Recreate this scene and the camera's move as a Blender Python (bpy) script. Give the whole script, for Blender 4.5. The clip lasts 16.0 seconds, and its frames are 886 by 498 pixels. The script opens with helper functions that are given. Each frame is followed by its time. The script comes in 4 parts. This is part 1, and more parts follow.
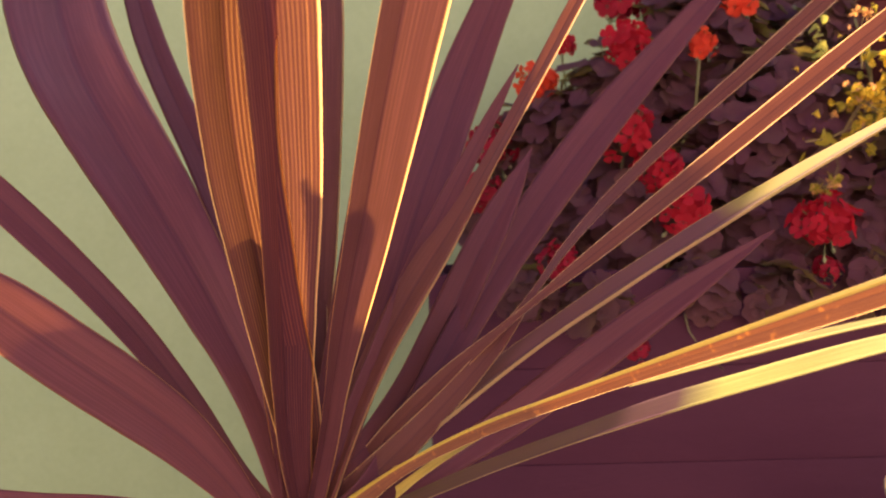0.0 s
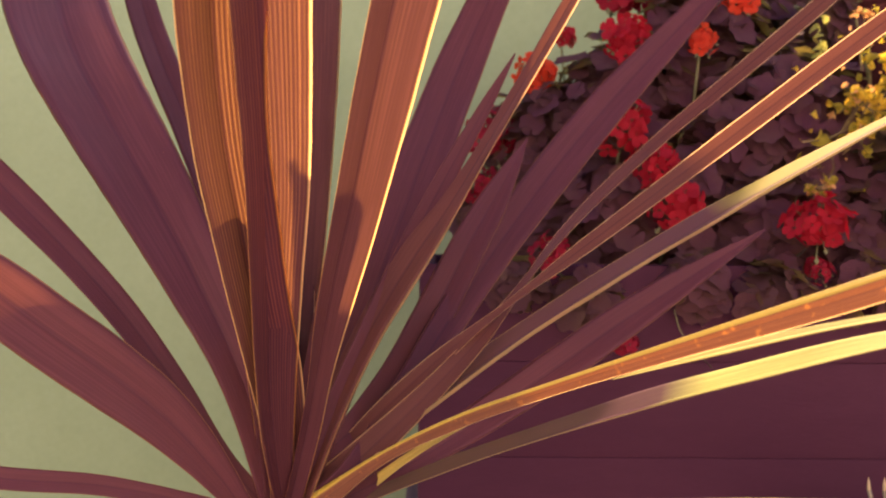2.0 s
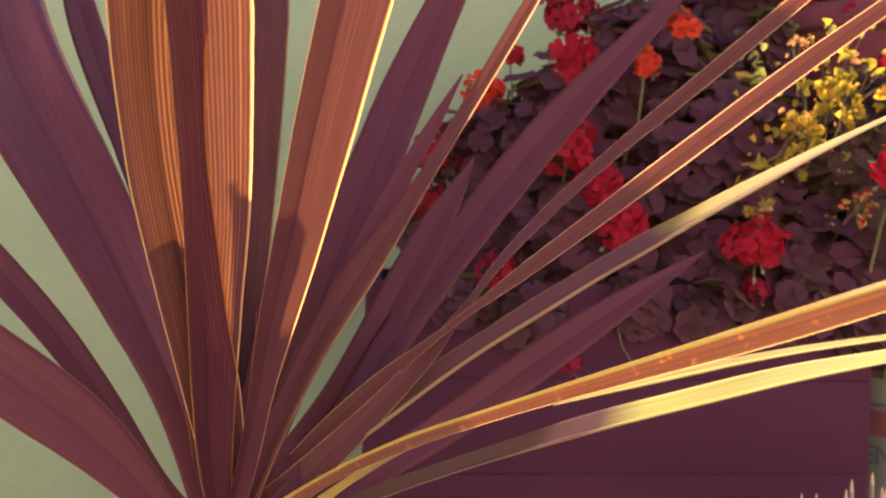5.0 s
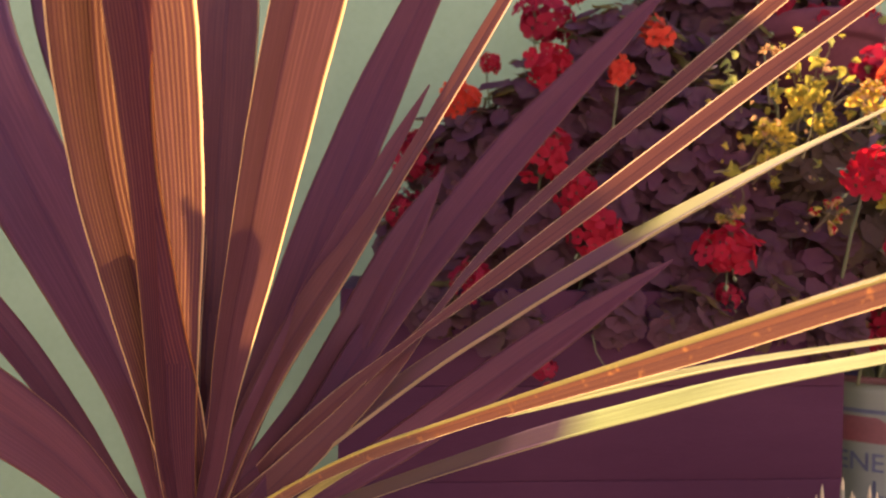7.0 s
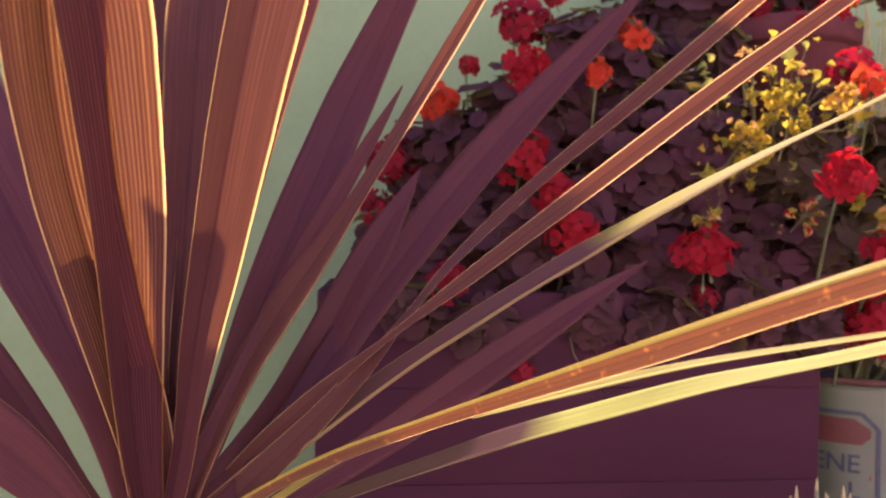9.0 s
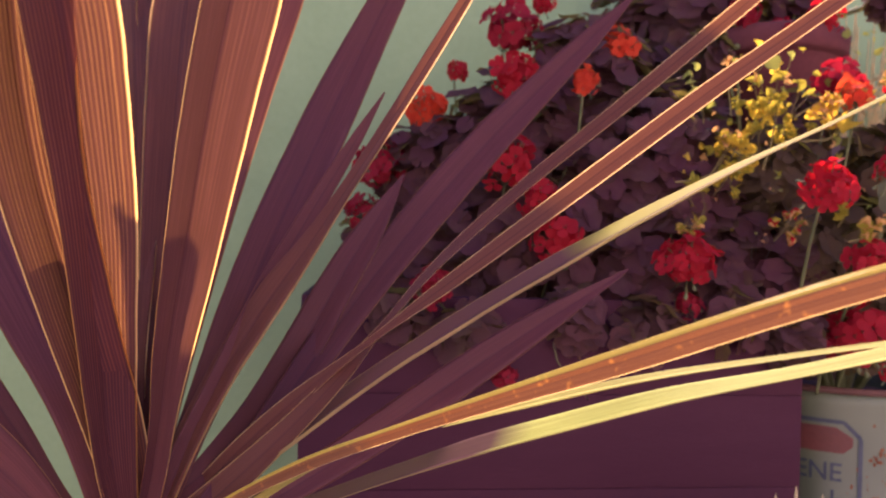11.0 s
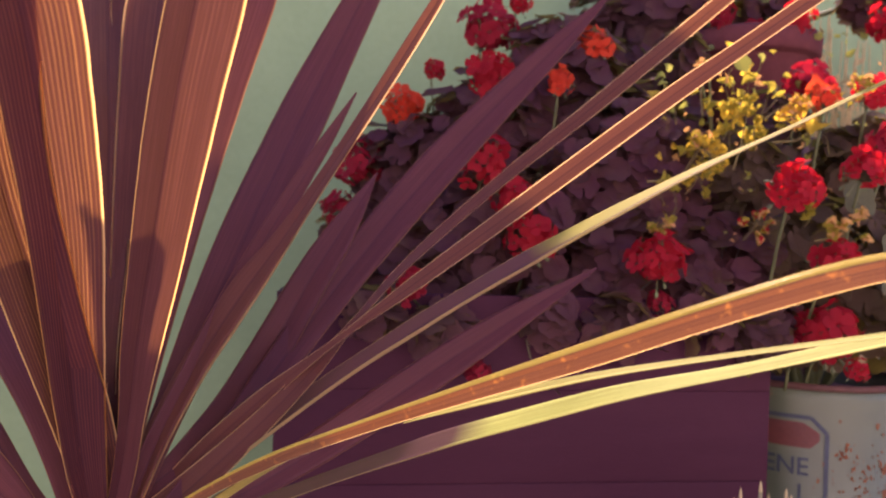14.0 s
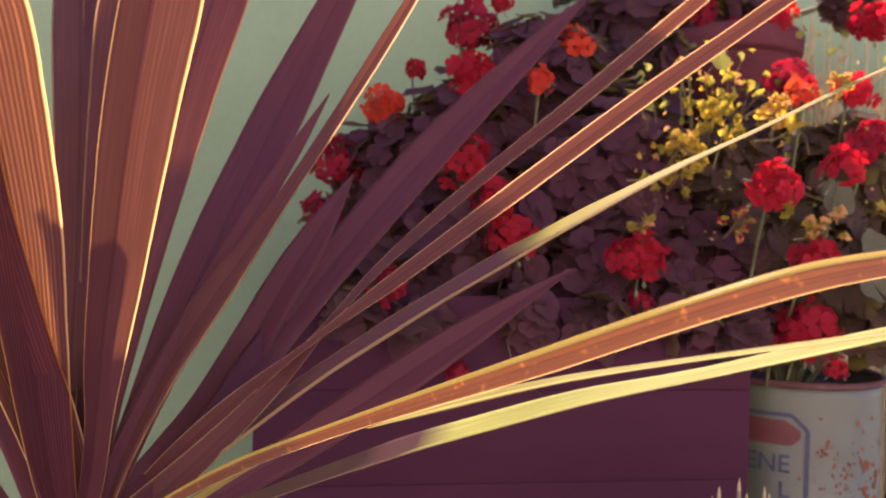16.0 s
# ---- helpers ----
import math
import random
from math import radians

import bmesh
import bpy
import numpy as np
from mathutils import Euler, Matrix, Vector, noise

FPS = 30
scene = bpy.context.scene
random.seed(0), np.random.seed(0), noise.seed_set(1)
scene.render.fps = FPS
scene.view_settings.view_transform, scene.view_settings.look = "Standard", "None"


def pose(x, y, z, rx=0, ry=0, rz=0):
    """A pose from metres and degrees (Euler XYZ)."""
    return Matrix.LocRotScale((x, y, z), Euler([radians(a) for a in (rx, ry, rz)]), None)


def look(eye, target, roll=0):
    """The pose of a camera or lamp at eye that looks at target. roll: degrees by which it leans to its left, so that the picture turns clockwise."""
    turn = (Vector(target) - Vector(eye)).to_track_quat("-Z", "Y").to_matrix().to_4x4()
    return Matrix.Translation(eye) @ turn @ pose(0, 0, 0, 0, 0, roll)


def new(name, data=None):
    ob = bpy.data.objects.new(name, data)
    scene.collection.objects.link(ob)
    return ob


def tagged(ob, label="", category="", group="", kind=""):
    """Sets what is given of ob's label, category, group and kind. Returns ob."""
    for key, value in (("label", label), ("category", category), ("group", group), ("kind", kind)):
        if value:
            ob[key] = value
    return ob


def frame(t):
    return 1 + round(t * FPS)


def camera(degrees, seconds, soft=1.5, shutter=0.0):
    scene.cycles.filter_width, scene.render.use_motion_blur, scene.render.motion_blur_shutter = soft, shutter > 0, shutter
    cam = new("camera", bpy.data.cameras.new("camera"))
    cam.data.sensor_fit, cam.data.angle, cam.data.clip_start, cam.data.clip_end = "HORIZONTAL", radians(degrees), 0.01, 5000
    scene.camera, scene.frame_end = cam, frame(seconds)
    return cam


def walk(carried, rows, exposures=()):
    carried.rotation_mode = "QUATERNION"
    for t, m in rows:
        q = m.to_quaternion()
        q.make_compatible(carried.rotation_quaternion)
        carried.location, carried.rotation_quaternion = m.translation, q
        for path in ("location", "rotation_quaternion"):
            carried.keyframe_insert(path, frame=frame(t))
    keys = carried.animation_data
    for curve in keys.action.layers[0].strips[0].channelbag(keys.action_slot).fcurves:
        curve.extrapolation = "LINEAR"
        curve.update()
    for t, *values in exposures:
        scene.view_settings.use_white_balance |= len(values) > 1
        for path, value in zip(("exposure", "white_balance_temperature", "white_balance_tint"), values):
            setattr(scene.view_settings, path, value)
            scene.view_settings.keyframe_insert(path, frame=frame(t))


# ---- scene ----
# ---------------------------------------------------------------- camera
cam = camera(60.0, 16.0, soft=2.0)
cam.data.dof.use_dof, cam.data.dof.focus_distance, cam.data.dof.aperture_fstop = True, 0.50, 10.5
PATH = [
    (0, (0.0000, 0.0000, 1.0000), (-0.0000, 0.9999, 0.9826), -1.37),
    (0.5, (-0.0001, 0.0004, 0.9943), (0.0025, 1.0002, 0.9770), -0.51),
    (1, (0.0010, 0.0012, 0.9923), (0.0093, 1.0009, 0.9711), 0.10),
    (1.5, (0.0027, 0.0023, 0.9940), (0.0105, 1.0019, 0.9677), 0.39),
    (2, (0.0046, 0.0037, 0.9971), (0.0102, 1.0033, 0.9682), 0.47),
    (2.5, (0.0056, 0.0046, 1.0000), (0.0201, 1.0039, 0.9663), 1.17),
    (3, (0.0057, 0.0062, 1.0017), (0.0266, 1.0055, 0.9704), 0.40),
    (3.5, (0.0036, 0.0079, 0.9998), (0.0456, 1.0067, 0.9733), 0.63),
    (4, (0.0010, 0.0078, 1.0008), (0.0634, 1.0056, 0.9790), 1.33),
    (6.5, (0.0264, 0.0020, 1.0107), (0.1048, 0.9989, 1.0008), 0.96),
    (7, (0.0287, 0.0019, 1.0106), (0.1112, 0.9984, 1.0017), 0.94),
    (7.5, (0.0322, 0.0025, 1.0081), (0.1179, 0.9988, 1.0005), 1.02),
    (8, (0.0356, 0.0024, 1.0069), (0.1261, 0.9982, 0.9995), 1.05),
    (8.5, (0.0393, 0.0036, 1.0078), (0.1346, 0.9990, 1.0008), 0.90),
    (9, (0.0412, 0.0027, 1.0095), (0.1404, 0.9978, 1.0048), 0.90),
    (11.5, (0.0566, -0.0003, 1.0138), (0.1652, 0.9938, 1.0128), 1.69),
    (12, (0.0588, 0.0015, 1.0145), (0.1730, 0.9950, 1.0139), 1.74),
    (12.5, (0.0617, -0.0021, 1.0170), (0.1786, 0.9910, 1.0151), 1.76),
    (13, (0.0632, -0.0096, 1.0187), (0.1818, 0.9834, 1.0142), 1.68),
    (13.5, (0.0624, -0.0163, 1.0177), (0.1860, 0.9760, 1.0119), 1.70),
    (14, (0.0657, -0.0123, 1.0168), (0.1912, 0.9798, 1.0098), 1.75),
    (14.5, (0.0699, -0.0092, 1.0173), (0.1990, 0.9824, 1.0091), 1.66),
    (15, (0.0739, -0.0107, 1.0222), (0.2045, 0.9807, 1.0104), 1.47),
    (15.5, (0.0790, -0.0116, 1.0247), (0.2114, 0.9795, 1.0110), 1.31),
    (16, (0.0826, -0.0126, 1.0213), (0.2175, 0.9782, 1.0110), 1.46),
]
walk(cam, [(t, look(eye, target, roll)) for t, eye, target, roll in PATH], [(0, 1.68, 7400, 50), (4, 1.62, 7100, 50), (7, 1.48, 6300, 48), (16, 1.40, 6150, 48)])

# ---------------------------------------------------------------- light
SUN_WAY = Vector((0.13, 0.67, 0.73)).normalized()  # towards the sun, behind the wall
world = bpy.data.worlds.new("evening_sky")
scene.world = world
world.use_nodes = True
wn = world.node_tree
sky = wn.nodes.new("ShaderNodeTexSky")
sky.sky_type, sky.sun_disc = "NISHITA", False
sky.sun_elevation = math.asin(SUN_WAY.z)
sky.sun_rotation = math.atan2(SUN_WAY.x, SUN_WAY.y)
wn.links.new(sky.outputs[0], wn.nodes["Background"].inputs[0])
wn.nodes["Background"].inputs[1].default_value = 0.15
sun = new("sun", bpy.data.lights.new("sun", "SUN"))
sun.data.energy, sun.data.angle, sun.data.color = 5.0, radians(0.6), (1.0, 0.83, 0.56)
sun.matrix_world = look(SUN_WAY * 20, (0, 0, 0))


# ---------------------------------------------------------------- materials
def material(name):
    m = bpy.data.materials.new(name)
    m.use_nodes = True
    return m, m.node_tree.nodes, m.node_tree.links, m.node_tree.nodes["Principled BSDF"]


def ramp(nodes, stops):
    r = nodes.new("ShaderNodeValToRGB")
    while len(r.color_ramp.elements) < len(stops):
        r.color_ramp.elements.new(0.5)
    for e, (p, c) in zip(r.color_ramp.elements, stops):
        e.position, e.color = p, (*c, 1)
    return r


def noise_node(nodes, links, scale, detail=4, rough=0.6, source="Object", stretch=None):
    co = nodes.new("ShaderNodeTexCoord")
    n = nodes.new("ShaderNodeTexNoise")
    n.inputs["Scale"].default_value, n.inputs["Detail"].default_value, n.inputs["Roughness"].default_value = scale, detail, rough
    if stretch:
        mp = nodes.new("ShaderNodeMapping")
        mp.inputs["Scale"].default_value = stretch
        links.new(co.outputs[source], mp.inputs[0])
        links.new(mp.outputs[0], n.inputs["Vector"])
    else:
        links.new(co.outputs[source], n.inputs["Vector"])
    return n


def surface(name, dark, light, scale=8, rough=0.8, bump=0.2, fine=120, stretch=None, metal=0.0, gloss=0.3):
    """A weathered plain surface: broad stains, fine grain and relief."""
    m, nodes, links, bsdf = material(name)
    broad = noise_node(nodes, links, scale, 5, 0.65, stretch=stretch)
    grain = noise_node(nodes, links, fine, 6, 0.7, stretch=stretch)
    mix = nodes.new("ShaderNodeMath")
    mix.operation = "MULTIPLY_ADD"
    mix.inputs[1].default_value = 0.45
    links.new(grain.outputs[0], mix.inputs[0])
    half = nodes.new("ShaderNodeMath")
    half.operation, half.inputs[1].default_value = "MULTIPLY", 0.55
    links.new(broad.outputs[0], half.inputs[0])
    links.new(half.outputs[0], mix.inputs[2])
    col = ramp(nodes, [(0.32, dark), (0.68, light)])
    links.new(mix.outputs[0], col.inputs[0])
    links.new(col.outputs[0], bsdf.inputs["Base Color"])
    bsdf.inputs["Roughness"].default_value, bsdf.inputs["Metallic"].default_value = rough, metal
    bsdf.inputs["Specular IOR Level"].default_value = gloss
    bp = nodes.new("ShaderNodeBump")
    bp.inputs["Strength"].default_value, bp.inputs["Distance"].default_value = bump, 0.004
    links.new(mix.outputs[0], bp.inputs["Height"])
    links.new(bp.outputs[0], bsdf.inputs["Normal"])
    return m


def sword_material(name, dark, light, glow, rim, rough=0.42, through_share=0.45, spots=0.80, ribbing=0.25, gloss=0.12, rim_from=0.945, sunny=None, sun_tone=(0.64, 0.47, 0.075), foot=None, foot_run=(6.4, 7.0)):
    """A long strap leaf: fine lengthwise veins, margins painted pale for caught sun, a midrib, light shining through.
    """
    m, nodes, links, bsdf = material(name)
    uv = nodes.new("ShaderNodeUVMap")
    uv.uv_map = "blade"
    mp = nodes.new("ShaderNodeMapping")
    mp.inputs["Scale"].default_value = (1.0, 0.02, 1.0)
    links.new(uv.outputs[0], mp.inputs[0])
    vein = nodes.new("ShaderNodeTexNoise")
    vein.inputs["Scale"].default_value, vein.inputs["Detail"].default_value, vein.inputs["Roughness"].default_value = 17, 3, 0.7
    links.new(mp.outputs[0], vein.inputs["Vector"])
    blotch = noise_node(nodes, links, 14, 5, 0.6)
    speck = noise_node(nodes, links, 170, 2, 0.5)
    sharp = ramp(nodes, [(0.47, (0, 0, 0)), (0.57, (1, 1, 1))])
    links.new(vein.outputs[0], sharp.inputs[0])
    add = nodes.new("ShaderNodeMath")
    add.operation = "MULTIPLY_ADD"
    add.inputs[1].default_value = 0.55
    links.new(sharp.outputs[0], add.inputs[0])
    cut = nodes.new("ShaderNodeMath")
    cut.operation, cut.inputs[1].default_value = "MULTIPLY", 0.45
    links.new(blotch.outputs[0], cut.inputs[0])
    links.new(cut.outputs[0], add.inputs[2])
    body = ramp(nodes, [(0.10, dark), (0.95, light)])
    links.new(add.outputs[0], body.inputs[0])
    # margin: rim at both edges of the blade, painted pale for caught sun
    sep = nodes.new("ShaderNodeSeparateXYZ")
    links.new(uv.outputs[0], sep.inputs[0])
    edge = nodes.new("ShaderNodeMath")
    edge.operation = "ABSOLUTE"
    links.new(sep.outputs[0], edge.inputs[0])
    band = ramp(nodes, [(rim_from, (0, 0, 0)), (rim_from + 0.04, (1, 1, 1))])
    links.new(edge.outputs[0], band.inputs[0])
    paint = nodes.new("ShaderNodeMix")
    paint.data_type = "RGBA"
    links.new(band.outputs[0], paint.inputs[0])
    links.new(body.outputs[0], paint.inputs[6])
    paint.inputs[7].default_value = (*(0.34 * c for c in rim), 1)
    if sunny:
        # upper side painted pale, as if the sun lit it from above
        lit_top = ramp(nodes, [(0.5 - 0.5 * sunny - 0.06, (1, 1, 1)), (0.5 - 0.5 * sunny, (0, 0, 0))])
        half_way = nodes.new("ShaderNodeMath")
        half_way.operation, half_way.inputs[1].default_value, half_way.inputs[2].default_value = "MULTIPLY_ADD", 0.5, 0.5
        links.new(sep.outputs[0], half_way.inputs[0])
        links.new(half_way.outputs[0], lit_top.inputs[0])
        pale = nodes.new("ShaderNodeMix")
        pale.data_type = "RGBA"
        links.new(lit_top.outputs[0], pale.inputs[0])
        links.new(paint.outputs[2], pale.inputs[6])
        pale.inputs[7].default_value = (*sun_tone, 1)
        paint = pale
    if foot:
        # foot painted in shaded bronze up to the shade edge along the blade
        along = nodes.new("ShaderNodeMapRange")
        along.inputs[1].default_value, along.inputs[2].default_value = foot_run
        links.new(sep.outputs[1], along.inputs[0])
        shaded_foot = nodes.new("ShaderNodeMix")
        shaded_foot.data_type = "RGBA"
        links.new(along.outputs[0], shaded_foot.inputs[0])
        shaded_foot.inputs[6].default_value = (*foot, 1)
        links.new(paint.outputs[2], shaded_foot.inputs[7])
        links.new(shaded_foot.outputs[2], bsdf.inputs["Base Color"])
    else:
        links.new(paint.outputs[2], bsdf.inputs["Base Color"])
    bsdf.inputs["Roughness"].default_value = rough
    bsdf.inputs["Specular IOR Level"].default_value = gloss
    # light through the blade, streaked by fine ribs
    each = nodes.new("ShaderNodeObjectInfo")
    shift = nodes.new("ShaderNodeCombineXYZ")
    apart = nodes.new("ShaderNodeMath")
    apart.operation, apart.inputs[1].default_value = "MULTIPLY", 40.0
    links.new(each.outputs["Random"], apart.inputs[0])
    links.new(apart.outputs[0], shift.inputs[0])
    long_way = nodes.new("ShaderNodeMapping")
    long_way.inputs["Scale"].default_value = (1.0, 0.004, 1.0)
    links.new(uv.outputs[0], long_way.inputs[0])
    moved = nodes.new("ShaderNodeVectorMath")
    moved.operation = "ADD"
    links.new(long_way.outputs[0], moved.inputs[0])
    links.new(shift.outputs[0], moved.inputs[1])
    ribs = nodes.new("ShaderNodeTexNoise")
    ribs.inputs["Scale"].default_value, ribs.inputs["Detail"].default_value, ribs.inputs["Roughness"].default_value = 7, 2, 0.5
    links.new(moved.outputs[0], ribs.inputs["Vector"])
    # evenly spaced ribs, a little uneven in course and strength
    drift = nodes.new("ShaderNodeMath")
    drift.operation, drift.inputs[1].default_value = "MULTIPLY", 2.6
    links.new(ribs.outputs[0], drift.inputs[0])
    count = nodes.new("ShaderNodeMath")
    count.operation, count.inputs[1].default_value = "MULTIPLY_ADD", 64.0
    links.new(sep.outputs[0], count.inputs[0])
    links.new(drift.outputs[0], count.inputs[2])
    swing = nodes.new("ShaderNodeMath")
    swing.operation = "SINE"
    links.new(count.outputs[0], swing.inputs[0])
    uneven = nodes.new("ShaderNodeMath")
    uneven.operation, uneven.inputs[1].default_value = "MULTIPLY_ADD", 0.9
    links.new(ribs.outputs[0], uneven.inputs[0])
    gentle = nodes.new("ShaderNodeMath")
    gentle.operation, gentle.inputs[1].default_value = "MULTIPLY", 0.45
    links.new(swing.outputs[0], gentle.inputs[0])
    links.new(gentle.outputs[0], uneven.inputs[2])
    thin = ramp(nodes, [(0.45, (0.10, 0.10, 0.10)), (0.95, (0.66, 0.66, 0.66))])
    links.new(uneven.outputs[0], thin.inputs[0])
    lined = nodes.new("ShaderNodeMath")
    lined.operation = "MULTIPLY_ADD"
    lined.inputs[1].default_value = ribbing
    links.new(thin.outputs[0], lined.inputs[0])
    weak = nodes.new("ShaderNodeMath")
    weak.operation, weak.inputs[1].default_value = "MULTIPLY", 0.22
    links.new(add.outputs[0], weak.inputs[0])
    links.new(weak.outputs[0], lined.inputs[2])
    shine = ramp(nodes, [(0.05, tuple(c * 0.34 for c in glow)), (0.30, tuple(c * 0.46 for c in glow)), (1.0, tuple(min(1.0, c * k) for c, k in zip(glow, (1.9, 2.35, 1.7))))])
    links.new(lined.outputs[0], shine.inputs[0])
    flecks = ramp(nodes, [(spots, (0, 0, 0)), (spots + 0.06, (1, 1, 1))])
    links.new(speck.outputs[0], flecks.inputs[0])
    fl = nodes.new("ShaderNodeMix")
    fl.data_type = "RGBA"
    links.new(flecks.outputs[0], fl.inputs[0])
    links.new(shine.outputs[0], fl.inputs[6])
    fl.inputs[7].default_value = (min(1, glow[0] * 1.2), glow[1] * 1.4, glow[2], 1)
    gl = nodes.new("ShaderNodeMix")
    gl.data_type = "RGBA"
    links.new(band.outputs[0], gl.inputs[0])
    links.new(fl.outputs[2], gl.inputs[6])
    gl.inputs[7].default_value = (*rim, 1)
    rib = ramp(nodes, [(0.03, (0.45, 0.42, 0.42)), (0.10, (1, 1, 1))])
    links.new(edge.outputs[0], rib.inputs[0])
    mul = nodes.new("ShaderNodeMix")
    mul.data_type, mul.blend_type = "RGBA", "MULTIPLY"
    mul.inputs[0].default_value = 1.0
    links.new(gl.outputs[2], mul.inputs[6])
    links.new(rib.outputs[0], mul.inputs[7])
    tr = nodes.new("ShaderNodeBsdfTranslucent")
    links.new(mul.outputs[2], tr.inputs[0])
    both = nodes.new("ShaderNodeMixShader")
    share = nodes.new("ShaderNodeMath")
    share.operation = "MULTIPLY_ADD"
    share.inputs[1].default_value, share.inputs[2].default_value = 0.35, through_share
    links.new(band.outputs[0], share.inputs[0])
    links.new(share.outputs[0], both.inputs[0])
    links.new(bsdf.outputs[0], both.inputs[1])
    links.new(tr.outputs[0], both.inputs[2])
    links.new(both.outputs[0], nodes["Material Output"].inputs[0])
    bp = nodes.new("ShaderNodeBump")
    bp.inputs["Strength"].default_value, bp.inputs["Distance"].default_value = 0.35, 0.0006
    links.new(vein.outputs[0], bp.inputs["Height"])
    links.new(bp.outputs[0], bsdf.inputs["Normal"])
    return m


def soft_leaf(name, dark, light, glow, rough=0.85, share=0.4, scale=35, vary=0.35):
    """Thin leaf or petal: mottled colour that differs from piece to piece, and light shining through."""
    m, nodes, links, bsdf = material(name)
    mott = noise_node(nodes, links, scale, 4, 0.6)
    geo = nodes.new("ShaderNodeNewGeometry")
    each = nodes.new("ShaderNodeObjectInfo")
    odd = nodes.new("ShaderNodeMath")
    odd.operation = "ADD"
    links.new(geo.outputs["Random Per Island"], odd.inputs[0])
    links.new(each.outputs["Random"], odd.inputs[1])
    add = nodes.new("ShaderNodeMath")
    add.operation = "MULTIPLY_ADD"
    add.inputs[1].default_value = vary / 2
    links.new(odd.outputs[0], add.inputs[0])
    links.new(mott.outputs[0], add.inputs[2])
    col = ramp(nodes, [(0.35, dark), (0.5 + vary, light)])
    links.new(add.outputs[0], col.inputs[0])
    links.new(col.outputs[0], bsdf.inputs["Base Color"])
    bsdf.inputs["Roughness"].default_value = rough
    bsdf.inputs["Specular IOR Level"].default_value = 0.06
    tcol = ramp(nodes, [(0.35, tuple(c * 0.6 for c in glow)), (0.5 + vary, glow)])
    links.new(add.outputs[0], tcol.inputs[0])
    tr = nodes.new("ShaderNodeBsdfTranslucent")
    links.new(tcol.outputs[0], tr.inputs[0])
    both = nodes.new("ShaderNodeMixShader")
    both.inputs[0].default_value = share
    links.new(bsdf.outputs[0], both.inputs[1])
    links.new(tr.outputs[0], both.inputs[2])
    links.new(both.outputs[0], nodes["Material Output"].inputs[0])
    return m


# copies of one bronze skin: rims toned sunlit on some, shaded on others
rim_lit_leaf = sword_material("dull_bronze_leaf", (0.098, 0.034, 0.032), (0.145, 0.052, 0.042), (0.52, 0.180, 0.054), (1.0, 0.66, 0.28), ribbing=0.1, rim_from=0.92)
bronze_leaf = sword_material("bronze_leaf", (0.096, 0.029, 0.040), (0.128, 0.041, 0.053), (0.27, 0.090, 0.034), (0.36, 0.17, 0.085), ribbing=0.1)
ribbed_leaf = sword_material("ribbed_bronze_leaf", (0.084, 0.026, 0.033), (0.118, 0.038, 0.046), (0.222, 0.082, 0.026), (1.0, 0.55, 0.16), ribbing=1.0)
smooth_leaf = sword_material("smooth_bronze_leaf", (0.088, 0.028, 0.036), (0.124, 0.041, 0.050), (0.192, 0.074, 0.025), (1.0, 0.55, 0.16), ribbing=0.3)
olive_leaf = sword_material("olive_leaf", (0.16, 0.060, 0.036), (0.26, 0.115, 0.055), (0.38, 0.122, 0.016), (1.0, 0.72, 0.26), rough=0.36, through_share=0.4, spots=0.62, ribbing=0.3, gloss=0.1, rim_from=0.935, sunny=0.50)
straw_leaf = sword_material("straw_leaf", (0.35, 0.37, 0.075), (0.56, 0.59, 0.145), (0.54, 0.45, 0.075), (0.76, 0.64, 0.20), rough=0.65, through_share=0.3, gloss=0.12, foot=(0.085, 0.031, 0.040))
strip_leaf = sword_material("straw_strip", (0.31, 0.29, 0.06), (0.51, 0.50, 0.125), (0.52, 0.42, 0.075), (0.90, 0.72, 0.26), rough=0.65, through_share=0.3)
gold_leaf = sword_material("gold_leaf", (0.40, 0.30, 0.06), (0.62, 0.48, 0.11), (0.72, 0.50, 0.10), (0.90, 0.72, 0.26), rough=0.65, through_share=0.3)
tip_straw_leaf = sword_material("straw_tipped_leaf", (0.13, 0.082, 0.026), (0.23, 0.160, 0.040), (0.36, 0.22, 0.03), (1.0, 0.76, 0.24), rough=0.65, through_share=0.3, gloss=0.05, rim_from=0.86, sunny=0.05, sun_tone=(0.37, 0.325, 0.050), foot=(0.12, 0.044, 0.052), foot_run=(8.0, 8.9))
plaster = surface("sage_plaster", (0.168, 0.246, 0.120), (0.212, 0.300, 0.156), 3, 0.9, 0.25, 90)
paving = surface("paving", (0.34, 0.30, 0.27), (0.46, 0.42, 0.38), 4, 0.9, 0.3, 60)
masonry = surface("bench_render", (0.075, 0.042, 0.044), (0.12, 0.07, 0.07), 5, 0.9, 0.3, 70)
white_render = surface("white_house_render", (0.72, 0.70, 0.66), (0.80, 0.78, 0.74), 3, 0.9, 0.25, 90)
# tone taken from the unlit gap that the planter fills
shade_wood = surface("dark_stained_wood", (0.038, 0.0105, 0.0205), (0.048, 0.014, 0.025), 6, 0.7, 0.4, 60, stretch=(1, 6, 6), gloss=0.08)
soil = surface("soil", (0.05, 0.022, 0.028), (0.09, 0.045, 0.05), 20, 1.0, 0.8, 150)
terracotta = surface("terracotta", (0.072, 0.020, 0.024), (0.112, 0.033, 0.034), 9, 0.85, 0.2, 110, gloss=0.1)
bark = surface("trunk_bark", (0.08, 0.05, 0.04), (0.17, 0.11, 0.09), 12, 0.9, 0.6, 80)
stem_green = surface("green_stem", (0.07, 0.08, 0.03), (0.14, 0.15, 0.06), 30, 0.6, 0.1, 150)
